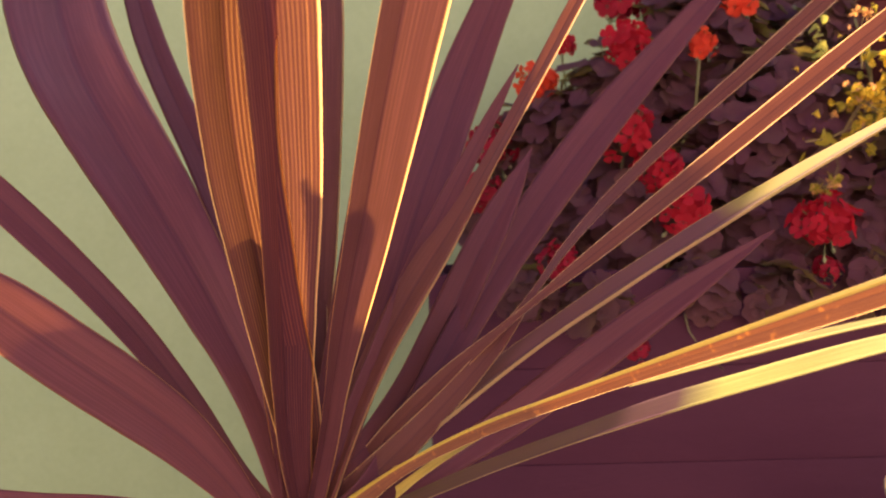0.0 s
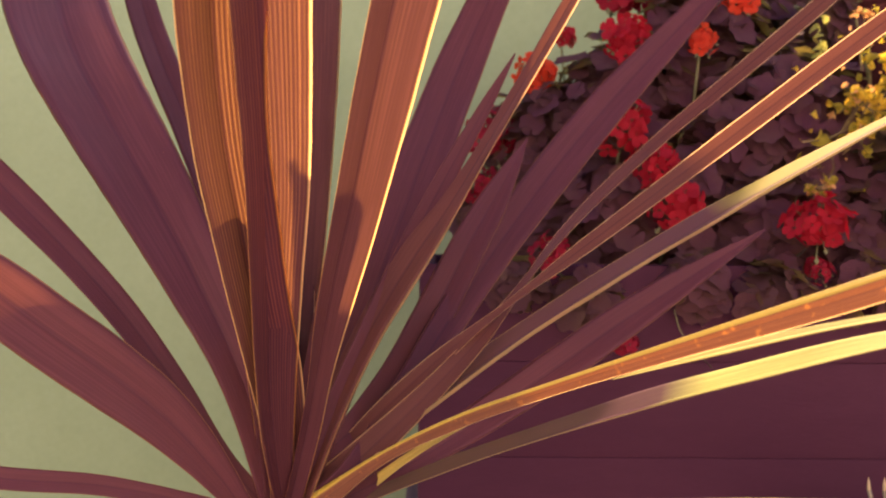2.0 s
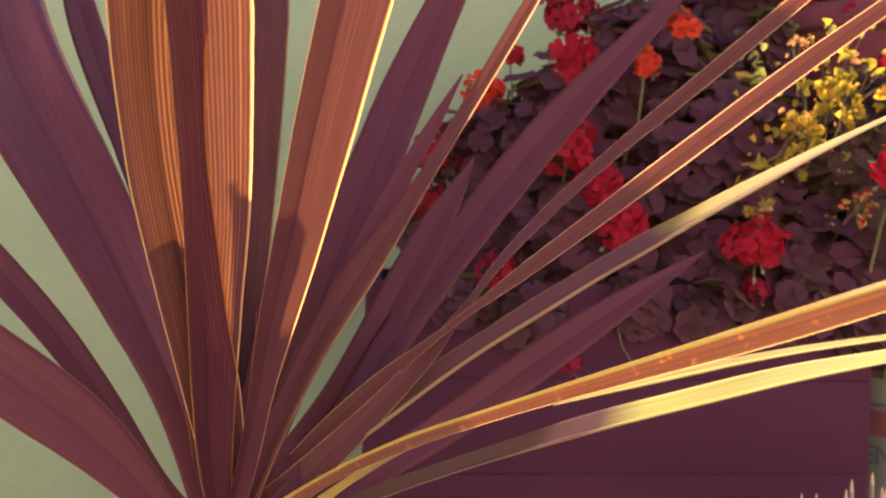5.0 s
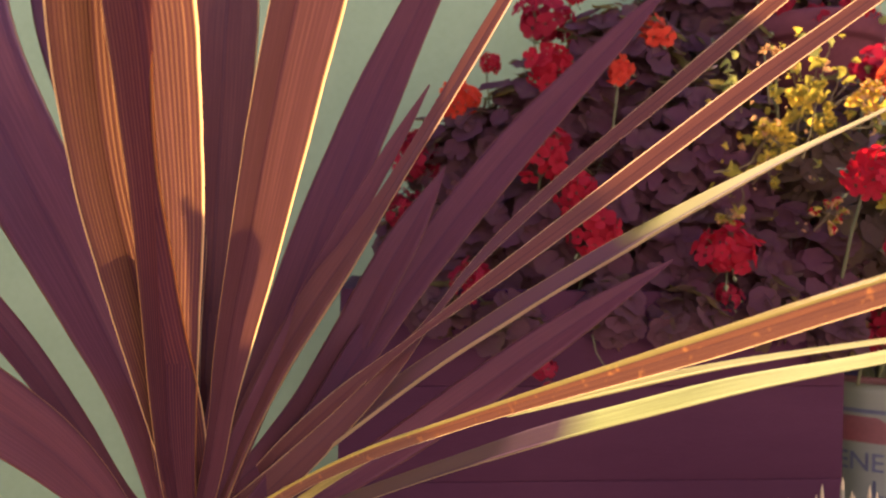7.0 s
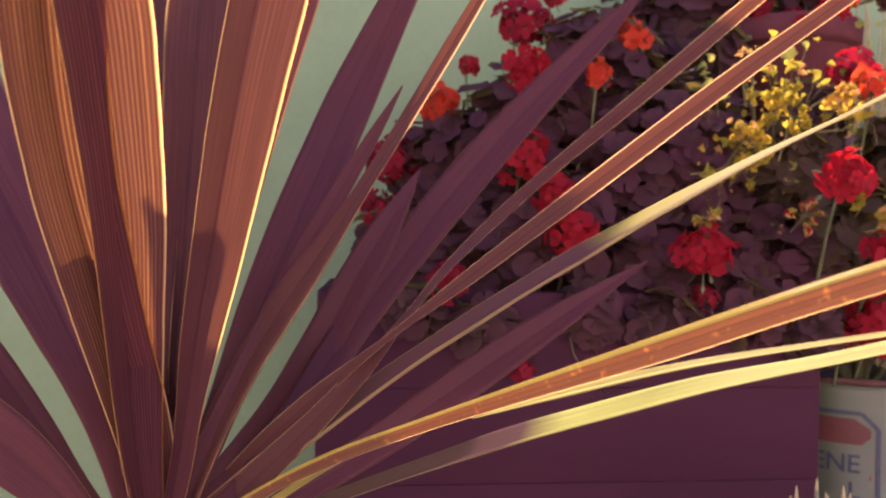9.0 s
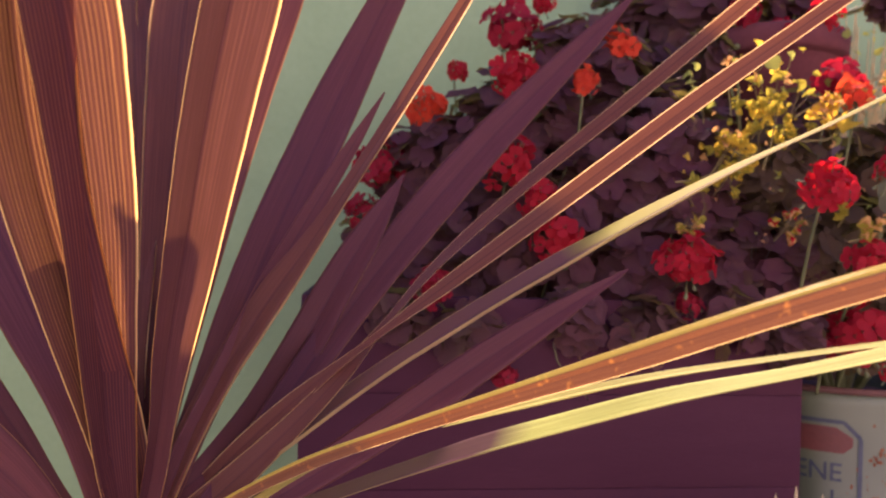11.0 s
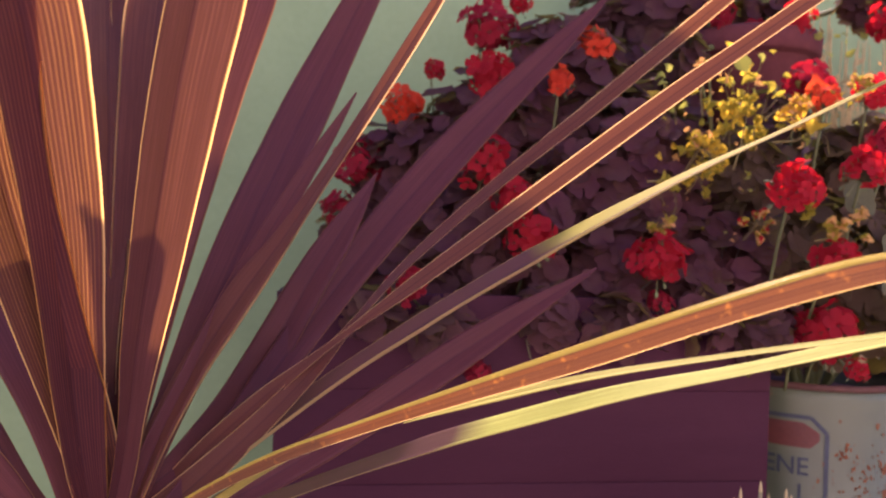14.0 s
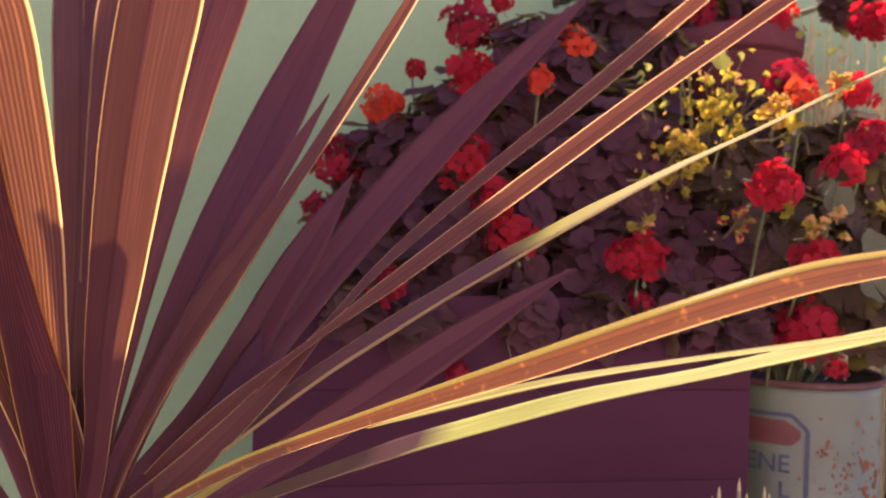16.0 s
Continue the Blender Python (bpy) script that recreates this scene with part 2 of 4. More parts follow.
dry_stem = surface("dry_stalk", (0.35, 0.24, 0.10), (0.55, 0.42, 0.20), 30, 0.8, 0.1, 150)
# one foliage in two tones: plum stands for shade, the warmer for sun
geranium_shaded = soft_leaf("geranium_leaf", (0.086, 0.026, 0.046), (0.086, 0.042, 0.046), (0.30, 0.24, 0.04))
geranium_sunlit = soft_leaf("warm_geranium_leaf", (0.070, 0.036, 0.034), (0.082, 0.058, 0.040), (0.34, 0.28, 0.04))
yellow_leaf = soft_leaf("yellowing_leaf", (0.26, 0.18, 0.022), (0.56, 0.41, 0.048), (0.95, 0.66, 0.045), share=0.55)
lime_leaf = soft_leaf("yellow_green_leaf", (0.10, 0.12, 0.03), (0.26, 0.27, 0.07), (0.42, 0.42, 0.07), share=0.5)
olive_green = soft_leaf("olive_yellow_leaf", (0.10, 0.09, 0.016), (0.30, 0.26, 0.036), (0.56, 0.46, 0.04), share=0.5)
wilted = soft_leaf("wilted_petal", (0.36, 0.18, 0.06), (0.58, 0.35, 0.13), (0.80, 0.42, 0.11), share=0.45)
sage_leaf = soft_leaf("dull_sage_leaf", (0.075, 0.072, 0.044), (0.13, 0.13, 0.075), (0.16, 0.17, 0.05), share=0.35)
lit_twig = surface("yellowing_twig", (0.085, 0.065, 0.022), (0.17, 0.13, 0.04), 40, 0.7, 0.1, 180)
red_petal = soft_leaf("red_petal", (0.18, 0.012, 0.020), (0.31, 0.021, 0.030), (0.80, 0.02, 0.02), share=0.45)
orange_petal = soft_leaf("scarlet_petal", (0.34, 0.026, 0.016), (0.52, 0.06, 0.025), (0.90, 0.10, 0.02), share=0.45)
deep_petal = soft_leaf("crimson_petal", (0.14, 0.011, 0.021), (0.25, 0.019, 0.031), (0.55, 0.02, 0.03), share=0.4)
succulent_skin = surface("succulent_skin", (0.12, 0.11, 0.06), (0.22, 0.20, 0.12), 25, 0.5, 0.1, 140)
pale_tip = surface("pale_tip", (0.28, 0.22, 0.10), (0.42, 0.34, 0.17), 25, 0.5, 0.1, 140)


def enamel_material():
    """Old white enamel with rust breaking through in spots."""
    m, nodes, links, bsdf = material("chipped_white_enamel")
    spot = noise_node(nodes, links, 26, 7, 0.72)
    big = noise_node(nodes, links, 5, 3, 0.5)
    both = nodes.new("ShaderNodeMath")
    both.operation = "MULTIPLY"
    links.new(spot.outputs[0], both.inputs[0])
    links.new(big.outputs[0], both.inputs[1])
    rust = ramp(nodes, [(0.365, (0, 0, 0)), (0.385, (1, 1, 1))])
    links.new(both.outputs[0], rust.inputs[0])
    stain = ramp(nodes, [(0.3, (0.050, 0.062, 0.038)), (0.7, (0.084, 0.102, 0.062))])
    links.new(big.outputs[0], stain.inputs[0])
    mix = nodes.new("ShaderNodeMix")
    mix.data_type = "RGBA"
    links.new(rust.outputs[0], mix.inputs[0])
    links.new(stain.outputs[0], mix.inputs[6])
    mix.inputs[7].default_value = (0.32, 0.10, 0.04, 1)
    links.new(mix.outputs[2], bsdf.inputs["Base Color"])
    bsdf.inputs["Roughness"].default_value = 0.45
    return m


enamel = enamel_material()
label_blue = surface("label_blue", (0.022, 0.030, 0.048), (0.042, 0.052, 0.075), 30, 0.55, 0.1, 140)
# red darkened to carry the shade on the tin's left side
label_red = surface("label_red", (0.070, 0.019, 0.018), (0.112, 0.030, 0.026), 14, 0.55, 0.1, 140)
rust_brown = surface("rust_brown", (0.09, 0.030, 0.014), (0.18, 0.07, 0.03), 60, 0.9, 0.3, 200)
rusty_metal = surface("rusty_rim", (0.05, 0.020, 0.020), (0.11, 0.048, 0.040), 20, 0.8, 0.3, 120)


# ---------------------------------------------------------------- helpers
def mesh_from(name, verts, faces, mats, face_mats=None, smooth=True):
    me = bpy.data.meshes.new(name)
    me.from_pydata([tuple(v) for v in verts], [], faces)
    for mt in mats:
        me.materials.append(mt)
    if face_mats:
        me.polygons.foreach_set("material_index", face_mats)
    me.polygons.foreach_set("use_smooth", [smooth] * len(me.polygons))
    me.update()
    return me


def part(name, bm, mat, parent=None, label="", smooth=True):
    me = bpy.data.meshes.new(name)
    bm.to_mesh(me)
    bm.free()
    me.materials.append(mat)
    me.polygons.foreach_set("use_smooth", [smooth] * len(me.polygons))
    ob = new(name, me)
    ob.parent = parent
    return tagged(ob, label)


def hung(name, me, parent, m=None, label=""):
    ob = new(name, me)
    ob.parent = parent
    if m is not None:
        ob.matrix_basis = m
    return tagged(ob, label)


def empty(name, at, label, category, group=""):
    ob = new(name)
    ob.empty_display_size = 0.05
    ob.location = at
    return tagged(ob, label, category, group)


def box_bm(lo, hi, bevel=0.0, bm=None):
    bm = bm or bmesh.new()
    made = bmesh.ops.create_cube(bm, size=1)["verts"]
    for v in made:
        v.co = Vector([lo[k] + (v.co[k] + 0.5) * (hi[k] - lo[k]) for k in range(3)])
    if bevel:
        edges = {e for v in made for e in v.link_edges}
        bmesh.ops.bevel(bm, geom=list(edges), offset=bevel, segments=2, affect="EDGES", profile=0.6)
    return bm


def lathe_bm(profile, seg=48):
    """A turned body from (radius, height) pairs."""
    bm = bmesh.new()
    rings = [[bm.verts.new((r * math.cos(2 * math.pi * k / seg), r * math.sin(2 * math.pi * k / seg), z)) for k in range(seg)] for r, z in profile]
    for a, b in zip(rings[:-1], rings[1:]):
        for k in range(seg):
            bm.faces.new((a[k], a[(k + 1) % seg], b[(k + 1) % seg], b[k]))
    return bm


def tube(pts, radii, seg=6):
    """Verts and faces of a thin tapering stalk."""
    verts, faces = [], []
    for i, p in enumerate(pts):
        p = Vector(p)
        t = (Vector(pts[min(i + 1, len(pts) - 1)]) - Vector(pts[max(i - 1, 0)])).normalized()
        a = t.orthogonal().normalized()
        b = t.cross(a)
        for k in range(seg):
            w = 2 * math.pi * k / seg
            verts.append(p + radii[i] * (math.cos(w) * a + math.sin(w) * b))
    for i in range(len(pts) - 1):
        for k in range(seg):
            faces.append((i * seg + k, i * seg + (k + 1) % seg, (i + 1) * seg + (k + 1) % seg, (i + 1) * seg + k))
    return verts, faces


class Heap:
    """Gathers many small pieces into one mesh."""

    def __init__(self):
        self.verts, self.faces, self.mats = [], [], []

    def add(self, verts, faces, m=None, mat=0):
        n = len(self.verts)
        self.verts += [m @ Vector(v) for v in verts] if m is not None else [Vector(v) for v in verts]
        self.faces += [tuple(i + n for i in fc) for fc in faces]
        self.mats += [mat] * len(faces)
        return self

    def mesh(self, name, *mats, smooth=True):
        return mesh_from(name, self.verts, self.faces, mats, self.mats, smooth)


# ---------------------------------------------------------------- setting
WALL_Y, HIGH, LOW, STEP_X = 1.65, 2.19, 1.66, 0.62
ground = part("ground", box_bm((-60, -60, -0.2), (60, 60, 0)), paving)
tagged(ground, "grey-brown paved yard in evening shade", "ground", kind="structure")
wall = part("wall_north", box_bm((-3.2, WALL_Y, 0), (STEP_X, WALL_Y + 0.22, HIGH), 0.012), plaster)
tagged(wall, "high rendered garden wall painted pale sage green", "wall", kind="structure")
low_wall = part("wall_north_low", box_bm((STEP_X + 0.002, WALL_Y, 0), (3.4, WALL_Y + 0.2, LOW), 0.012), plaster)
tagged(low_wall, "lower stretch of the pale sage green garden wall", "wall", kind="structure")
bench = part("bench_ledge", box_bm((-0.06, 0.74, 0), (2.2, WALL_Y - 0.003, 0.45), 0.015), masonry)
tagged(bench, "low dark rendered masonry ledge along the wall", "ledge", kind="structure")
# unseen wall behind the camera, added to bounce sunlight onto the shaded sides
bounce_wall = part("wall_south", box_bm((-4.0, -3.0, 0), (4.5, -2.7, 3.2), 0.01), white_render)
tagged(bounce_wall, "unseen white rendered wall closing the yard, added to bounce sunlight back", "wall", kind="structure")


# ---------------------------------------------------------------- cordyline
CROWN = Vector((-0.115, 0.604, 0.755))
cordyline = empty("cordyline", (CROWN.x, CROWN.y, 0), "bronze-purple cordyline with long sword leaves, its crown glowing in low sun", "plant")


def smooth_path(rows, steps):
    """Catmull-Rom through rows of place and width."""
    rows = [Vector(r) for r in rows]
    ext = [rows[0] * 2 - rows[1], *rows, rows[-1] * 2 - rows[-2]]
    out = []
    for i in range(1, len(ext) - 2):
        a, b, c, d = ext[i - 1], ext[i], ext[i + 1], ext[i + 2]
        for s in range(steps):
            t = s / steps
            out.append(0.5 * (2 * b + (c - a) * t + (2 * a - 5 * b + 4 * c - d) * t * t + (3 * b - a - 3 * c + d) * t ** 3))
    return out + [rows[-1]]


def sword_leaf(rows, facing, mat, fold=0.22, curl=0.25, upper=None, roll=0.0, label=""):
    """A long strap leaf along a curve: channelled along its midrib, margins rolled back, a little wavy."""
    line = smooth_path(rows, 7)
    facing = Vector(facing)
    across = [-1, -0.965, -0.9, -0.78, -0.62, -0.33, -0.05, 0.0, 0.05, 0.33, 0.66, 0.9, 0.965, 1]
    verts, faces, uvs = [], [], []
    run, seed = 0.0, rows[0][0] * 91 + rows[-1][2] * 37
    n = len(line)
    for i, p in enumerate(line):
        q, o = Vector(line[min(i + 1, n - 1)][:3]), Vector(line[max(i - 1, 0)][:3])
        tangent = (q - o).normalized()
        side = tangent.cross(facing).normalized()
        normal = side.cross(tangent).normalized()
        half = max(p[3], 0.0004) / 2
        here = Vector(p[:3])
        if i:
            run += (here - Vector(line[i - 1][:3])).length
        for u in across:
            wob = 0.05 * half * noise.noise(Vector((seed, run * 14, u * 1.3)))
            lift = fold * half * (abs(u) - 0.4) - (curl if u > 0 or upper is None else upper) * half * max(0.0, abs(u) - 0.9) * 4 - roll * half * max(0.0, -u - 0.6) + wob
            ragged = 1 + 0.012 * noise.noise(Vector((seed + 5, run * 60, u)))
            verts.append(here + side * (u * half * ragged) + normal * lift)
            uvs.append((u, run * 20))
    m = len(across)
    for i in range(n - 1):
        for k in range(m - 1):
            faces.append((i * m + k, i * m + k + 1, (i + 1) * m + k + 1, (i + 1) * m + k))
    me = mesh_from("leaf", verts, faces, [mat])
    layer = me.uv_layers.new(name="blade")
    for loop in me.loops:
        layer.data[loop.index].uv = uvs[loop.vertex_index]
    ob = new("leaf", me)
    ob.parent = cordyline
    ob.matrix_parent_inverse = Matrix.Translation(cordyline.location).inverted()
    return tagged(ob, label)


v, f = tube([(0, 0, 0), (0.012, 0, 0.2), (-0.01, 0.01, 0.45), (0, 0, 0.66), (0, 0, 0.75)], [0.045, 0.036, 0.033, 0.036, 0.03], 18)
hung("trunk", mesh_from("trunk", v, f, [bark]), cordyline, label="ringed grey-brown trunk")
sword_leaf([(-0.123, 0.598, 0.760, 0.0220), (-0.178, 0.554, 0.797, 0.0138), (-0.225, 0.526, 0.818, 0.0138), (-0.271, 0.507, 0.828, 0.0147), (-0.345, 0.509, 0.833, 0.0147), (-0.419, 0.510, 0.832, 0.0015)],
           (0.22, -0.91, 0.34), bronze_leaf, fold=0.22, curl=0.25, label='')
# hidden leaf added behind the ribbed pair to cast shade on them
sword_leaf([(-0.116, 0.599, 0.773, 0.0255), (-0.121, 0.561, 0.906, 0.0318), (-0.116, 0.500, 0.980, 0.0389), (-0.114, 0.470, 1.032, 0.0381), (-0.117, 0.471, 1.071, 0.0232), (-0.120, 0.472, 1.098, 0.0013)],
           (0.33, -0.86, -0.40), ribbed_leaf, fold=0.22, curl=0.25, label='')
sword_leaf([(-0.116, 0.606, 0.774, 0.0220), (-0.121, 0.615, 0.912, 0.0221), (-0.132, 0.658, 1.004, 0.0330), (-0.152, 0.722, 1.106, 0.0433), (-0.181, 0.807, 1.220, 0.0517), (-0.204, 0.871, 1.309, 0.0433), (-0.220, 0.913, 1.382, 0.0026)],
           (0.23, -0.80, 0.56), rim_lit_leaf, fold=0.22, curl=0.25, label='')
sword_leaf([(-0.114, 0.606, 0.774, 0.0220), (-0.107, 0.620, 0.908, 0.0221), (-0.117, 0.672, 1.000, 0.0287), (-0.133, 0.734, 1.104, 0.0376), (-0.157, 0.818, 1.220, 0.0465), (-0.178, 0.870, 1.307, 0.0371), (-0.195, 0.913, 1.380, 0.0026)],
           (0.17, -0.82, 0.54), rim_lit_leaf, fold=0.22, curl=0.25, label='')
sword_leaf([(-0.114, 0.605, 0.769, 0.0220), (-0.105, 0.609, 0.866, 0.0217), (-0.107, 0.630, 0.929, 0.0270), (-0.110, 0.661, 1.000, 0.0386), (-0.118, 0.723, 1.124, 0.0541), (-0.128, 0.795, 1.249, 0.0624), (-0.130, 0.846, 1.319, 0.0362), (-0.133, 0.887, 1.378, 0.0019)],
           (0.23, -0.85, 0.47), rim_lit_leaf, fold=0.3, curl=0.25, label='')
sword_leaf([(-0.120, 0.605, 0.774, 0.0234), (-0.133, 0.599, 0.877, 0.0249), (-0.157, 0.629, 0.955, 0.0275), (-0.190, 0.674, 1.024, 0.0310), (-0.228, 0.721, 1.088, 0.0311), (-0.268, 0.768, 1.151, 0.0313), (-0.305, 0.816, 1.215, 0.0319), (-0.338, 0.866, 1.283, 0.0285), (-0.366, 0.914, 1.357, 0.0227), (-0.391, 0.948, 1.442, 0.0020)],
           (0.10, -0.81, 0.57), bronze_leaf, fold=0.22, curl=0.25, label='')
sword_leaf([(-0.117, 0.602, 0.761, 0.0206), (-0.138, 0.567, 0.879, 0.0312), (-0.176, 0.579, 0.955, 0.0476), (-0.223, 0.610, 1.024, 0.0632), (-0.274, 0.653, 1.088, 0.0757), (-0.324, 0.703, 1.149, 0.0863), (-0.367, 0.756, 1.210, 0.0938), (-0.401, 0.809, 1.272, 0.0972), (-0.423, 0.862, 1.335, 0.0875), (-0.431, 0.915, 1.403, 0.0763), (-0.424, 0.974, 1.474, 0.0388), (-0.403, 1.042, 1.549, 0.0029)],
           (0.07, -0.84, 0.54), bronze_leaf, fold=0.42, curl=0.25, label='')
sword_leaf([(-0.119, 0.602, 0.762, 0.0216), (-0.156, 0.588, 0.815, 0.0138), (-0.198, 0.597, 0.872, 0.0193), (-0.247, 0.617, 0.925, 0.0245), (-0.301, 0.641, 0.972, 0.0275), (-0.356, 0.663, 1.016, 0.0311), (-0.410, 0.679, 1.060, 0.0305), (-0.462, 0.690, 1.103, 0.0266), (-0.514, 0.699, 1.140, 0.0140), (-0.571, 0.717, 1.151, 0.0015)],
           (0.08, -0.90, 0.43), bronze_leaf, fold=0.22, curl=0.25, label='')
sword_leaf([(-0.119, 0.601, 0.759, 0.0164), (-0.141, 0.585, 0.779, 0.0171), (-0.154, 0.570, 0.806, 0.0233), (-0.170, 0.554, 0.836, 0.0322), (-0.191, 0.539, 0.866, 0.0405), (-0.219, 0.525, 0.895, 0.0453), (-0.253, 0.511, 0.926, 0.0457), (-0.288, 0.499, 0.958, 0.0423), (-0.324, 0.487, 0.991, 0.0235), (-0.361, 0.477, 1.026, 0.0012)],
           (0.50, -0.86, 0.08), bronze_leaf, fold=0.22, curl=0.25, label='')
sword_leaf([(-0.106, 0.605, 0.767, 0.0320), (-0.097, 0.612, 0.794, 0.0236), (-0.088, 0.612, 0.810, 0.0199), (-0.077, 0.615, 0.822, 0.0187), (-0.065, 0.625, 0.831, 0.0223), (-0.050, 0.645, 0.845, 0.0276), (-0.029, 0.674, 0.869, 0.0325), (-0.003, 0.708, 0.910, 0.0373), (0.032, 0.742, 0.977, 0.0352), (0.054, 0.766, 1.015, 0.0317), (0.076, 0.790, 1.053, 0.0194), (0.097, 0.814, 1.091, 0.0010)],
           (0.28, -0.86, 0.42), bronze_leaf, fold=0.22, curl=0.25, label='')
sword_leaf([(-0.107, 0.605, 0.775, 0.0220), (-0.088, 0.601, 0.823, 0.0205), (-0.071, 0.605, 0.865, 0.0193), (-0.053, 0.614, 0.907, 0.0180), (-0.035, 0.626, 0.948, 0.0182), (-0.016, 0.641, 0.988, 0.0186), (0.004, 0.656, 1.028, 0.0171), (0.026, 0.670, 1.069, 0.0148), (0.048, 0.680, 1.109, 0.0107), (0.071, 0.687, 1.151, 0.0016)],
           (0.21, -0.96, 0.17), bronze_leaf, fold=0.22, curl=0.25, label='')
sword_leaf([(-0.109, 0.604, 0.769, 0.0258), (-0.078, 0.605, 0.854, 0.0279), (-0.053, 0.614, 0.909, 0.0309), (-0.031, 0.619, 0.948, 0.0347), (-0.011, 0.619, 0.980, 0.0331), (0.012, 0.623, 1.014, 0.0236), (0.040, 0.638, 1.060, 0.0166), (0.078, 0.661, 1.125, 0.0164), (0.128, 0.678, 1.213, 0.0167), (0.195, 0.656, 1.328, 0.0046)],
           (-0.52, -0.74, 0.42), rim_lit_leaf, fold=0.22, curl=0.4, label='')
sword_leaf([(-0.110, 0.605, 0.768, 0.0195), (-0.076, 0.624, 0.863, 0.0241), (-0.048, 0.653, 0.946, 0.0378), (-0.024, 0.697, 1.020, 0.0459), (-0.001, 0.748, 1.089, 0.0484), (0.023, 0.798, 1.158, 0.0493), (0.053, 0.835, 1.234, 0.0431), (0.092, 0.853, 1.321, 0.0333), (0.141, 0.851, 1.418, 0.0213), (0.200, 0.837, 1.519, 0.0018)],
           (0.21, -0.92, 0.32), bronze_leaf, fold=0.22, curl=0.25, label='')
sword_leaf([(-0.113, 0.603, 0.769, 0.0220), (-0.092, 0.606, 0.892, 0.0243), (-0.072, 0.615, 0.994, 0.0299), (-0.054, 0.629, 1.085, 0.0380), (-0.038, 0.649, 1.166, 0.0451), (-0.025, 0.676, 1.236, 0.0504), (-0.015, 0.707, 1.298, 0.0547), (-0.007, 0.742, 1.353, 0.0448), (-0.001, 0.778, 1.402, 0.0272), (0.003, 0.814, 1.447, 0.0027)],
           (0.72, -0.69, 0.11), bronze_leaf, fold=0.42, curl=-0.2, upper=-0.1, label='')
sword_leaf([(-0.103, 0.606, 0.769, 0.0217), (-0.065, 0.599, 0.802, 0.0201), (-0.029, 0.642, 0.848, 0.0242), (0.013, 0.707, 0.908, 0.0312), (0.064, 0.776, 0.978, 0.0389), (0.125, 0.839, 1.054, 0.0453), (0.193, 0.891, 1.133, 0.0452), (0.266, 0.931, 1.211, 0.0374), (0.339, 0.961, 1.287, 0.0265), (0.407, 0.987, 1.357, 0.0034)],
           (0.28, -0.88, 0.39), bronze_leaf, fold=0.22, curl=0.25, label='')
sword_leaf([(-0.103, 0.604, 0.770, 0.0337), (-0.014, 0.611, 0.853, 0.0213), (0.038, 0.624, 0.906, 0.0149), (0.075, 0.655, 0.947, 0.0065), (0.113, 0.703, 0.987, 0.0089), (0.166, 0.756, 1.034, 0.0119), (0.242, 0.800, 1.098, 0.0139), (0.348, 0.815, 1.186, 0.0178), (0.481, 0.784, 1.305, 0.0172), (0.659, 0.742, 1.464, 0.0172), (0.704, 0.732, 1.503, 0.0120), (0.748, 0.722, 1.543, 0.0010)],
           (-0.19, -0.90, 0.39), rim_lit_leaf, fold=0.08, curl=0.2, upper=-0.15, label='')
sword_leaf([(-0.101, 0.604, 0.765, 0.0232), (-0.072, 0.591, 0.784, 0.0202), (-0.034, 0.592, 0.804, 0.0177), (0.012, 0.606, 0.828, 0.0234), (0.061, 0.628, 0.854, 0.0289), (0.113, 0.654, 0.883, 0.0323), (0.166, 0.681, 0.913, 0.0321), (0.219, 0.703, 0.943, 0.0262), (0.270, 0.722, 0.971, 0.0145), (0.318, 0.738, 0.997, 0.0020)],
           (0.18, -0.93, 0.34), bronze_leaf, fold=0.22, curl=0.25, label='')
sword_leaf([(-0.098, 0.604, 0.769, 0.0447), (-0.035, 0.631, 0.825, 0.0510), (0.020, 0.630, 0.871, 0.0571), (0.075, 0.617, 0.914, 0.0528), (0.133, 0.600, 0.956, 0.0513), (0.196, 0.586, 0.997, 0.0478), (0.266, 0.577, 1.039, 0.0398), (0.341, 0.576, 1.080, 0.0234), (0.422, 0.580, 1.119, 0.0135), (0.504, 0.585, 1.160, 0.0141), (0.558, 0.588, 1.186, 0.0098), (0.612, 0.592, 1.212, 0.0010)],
           (-0.57, -0.10, 0.82), tip_straw_leaf, fold=0.22, curl=0.25, label='straw-yellow leaf, bronze where shade is painted in')
sword_leaf([(-0.105, 0.604, 0.768, 0.0207), (-0.054, 0.621, 0.832, 0.0183), (-0.001, 0.624, 0.884, 0.0154), (0.058, 0.622, 0.933, 0.0056), (0.121, 0.617, 0.982, 0.0126), (0.188, 0.612, 1.034, 0.0157), (0.259, 0.609, 1.089, 0.0172), (0.333, 0.609, 1.146, 0.0170), (0.412, 0.613, 1.203, 0.0148), (0.493, 0.616, 1.262, 0.0148), (0.541, 0.619, 1.297, 0.0104), (0.590, 0.621, 1.332, 0.0010)],
           (-0.47, -0.84, 0.28), rim_lit_leaf, fold=0.08, curl=0.2, upper=-0.15, label='')
sword_leaf([(-0.111, 0.599, 0.773, 0.0160), (-0.094, 0.578, 0.837, 0.0176), (-0.080, 0.544, 0.891, 0.0191), (-0.066, 0.505, 0.942, 0.0263), (-0.050, 0.465, 0.994, 0.0321), (-0.035, 0.429, 1.045, 0.0363), (-0.021, 0.400, 1.096, 0.0401), (-0.007, 0.380, 1.147, 0.0405), (0.003, 0.370, 1.196, 0.0330), (0.010, 0.369, 1.241, 0.0015)],
           (0.55, -0.68, -0.48), smooth_leaf, fold=0.5, curl=-0.2, upper=-0.1, label='')
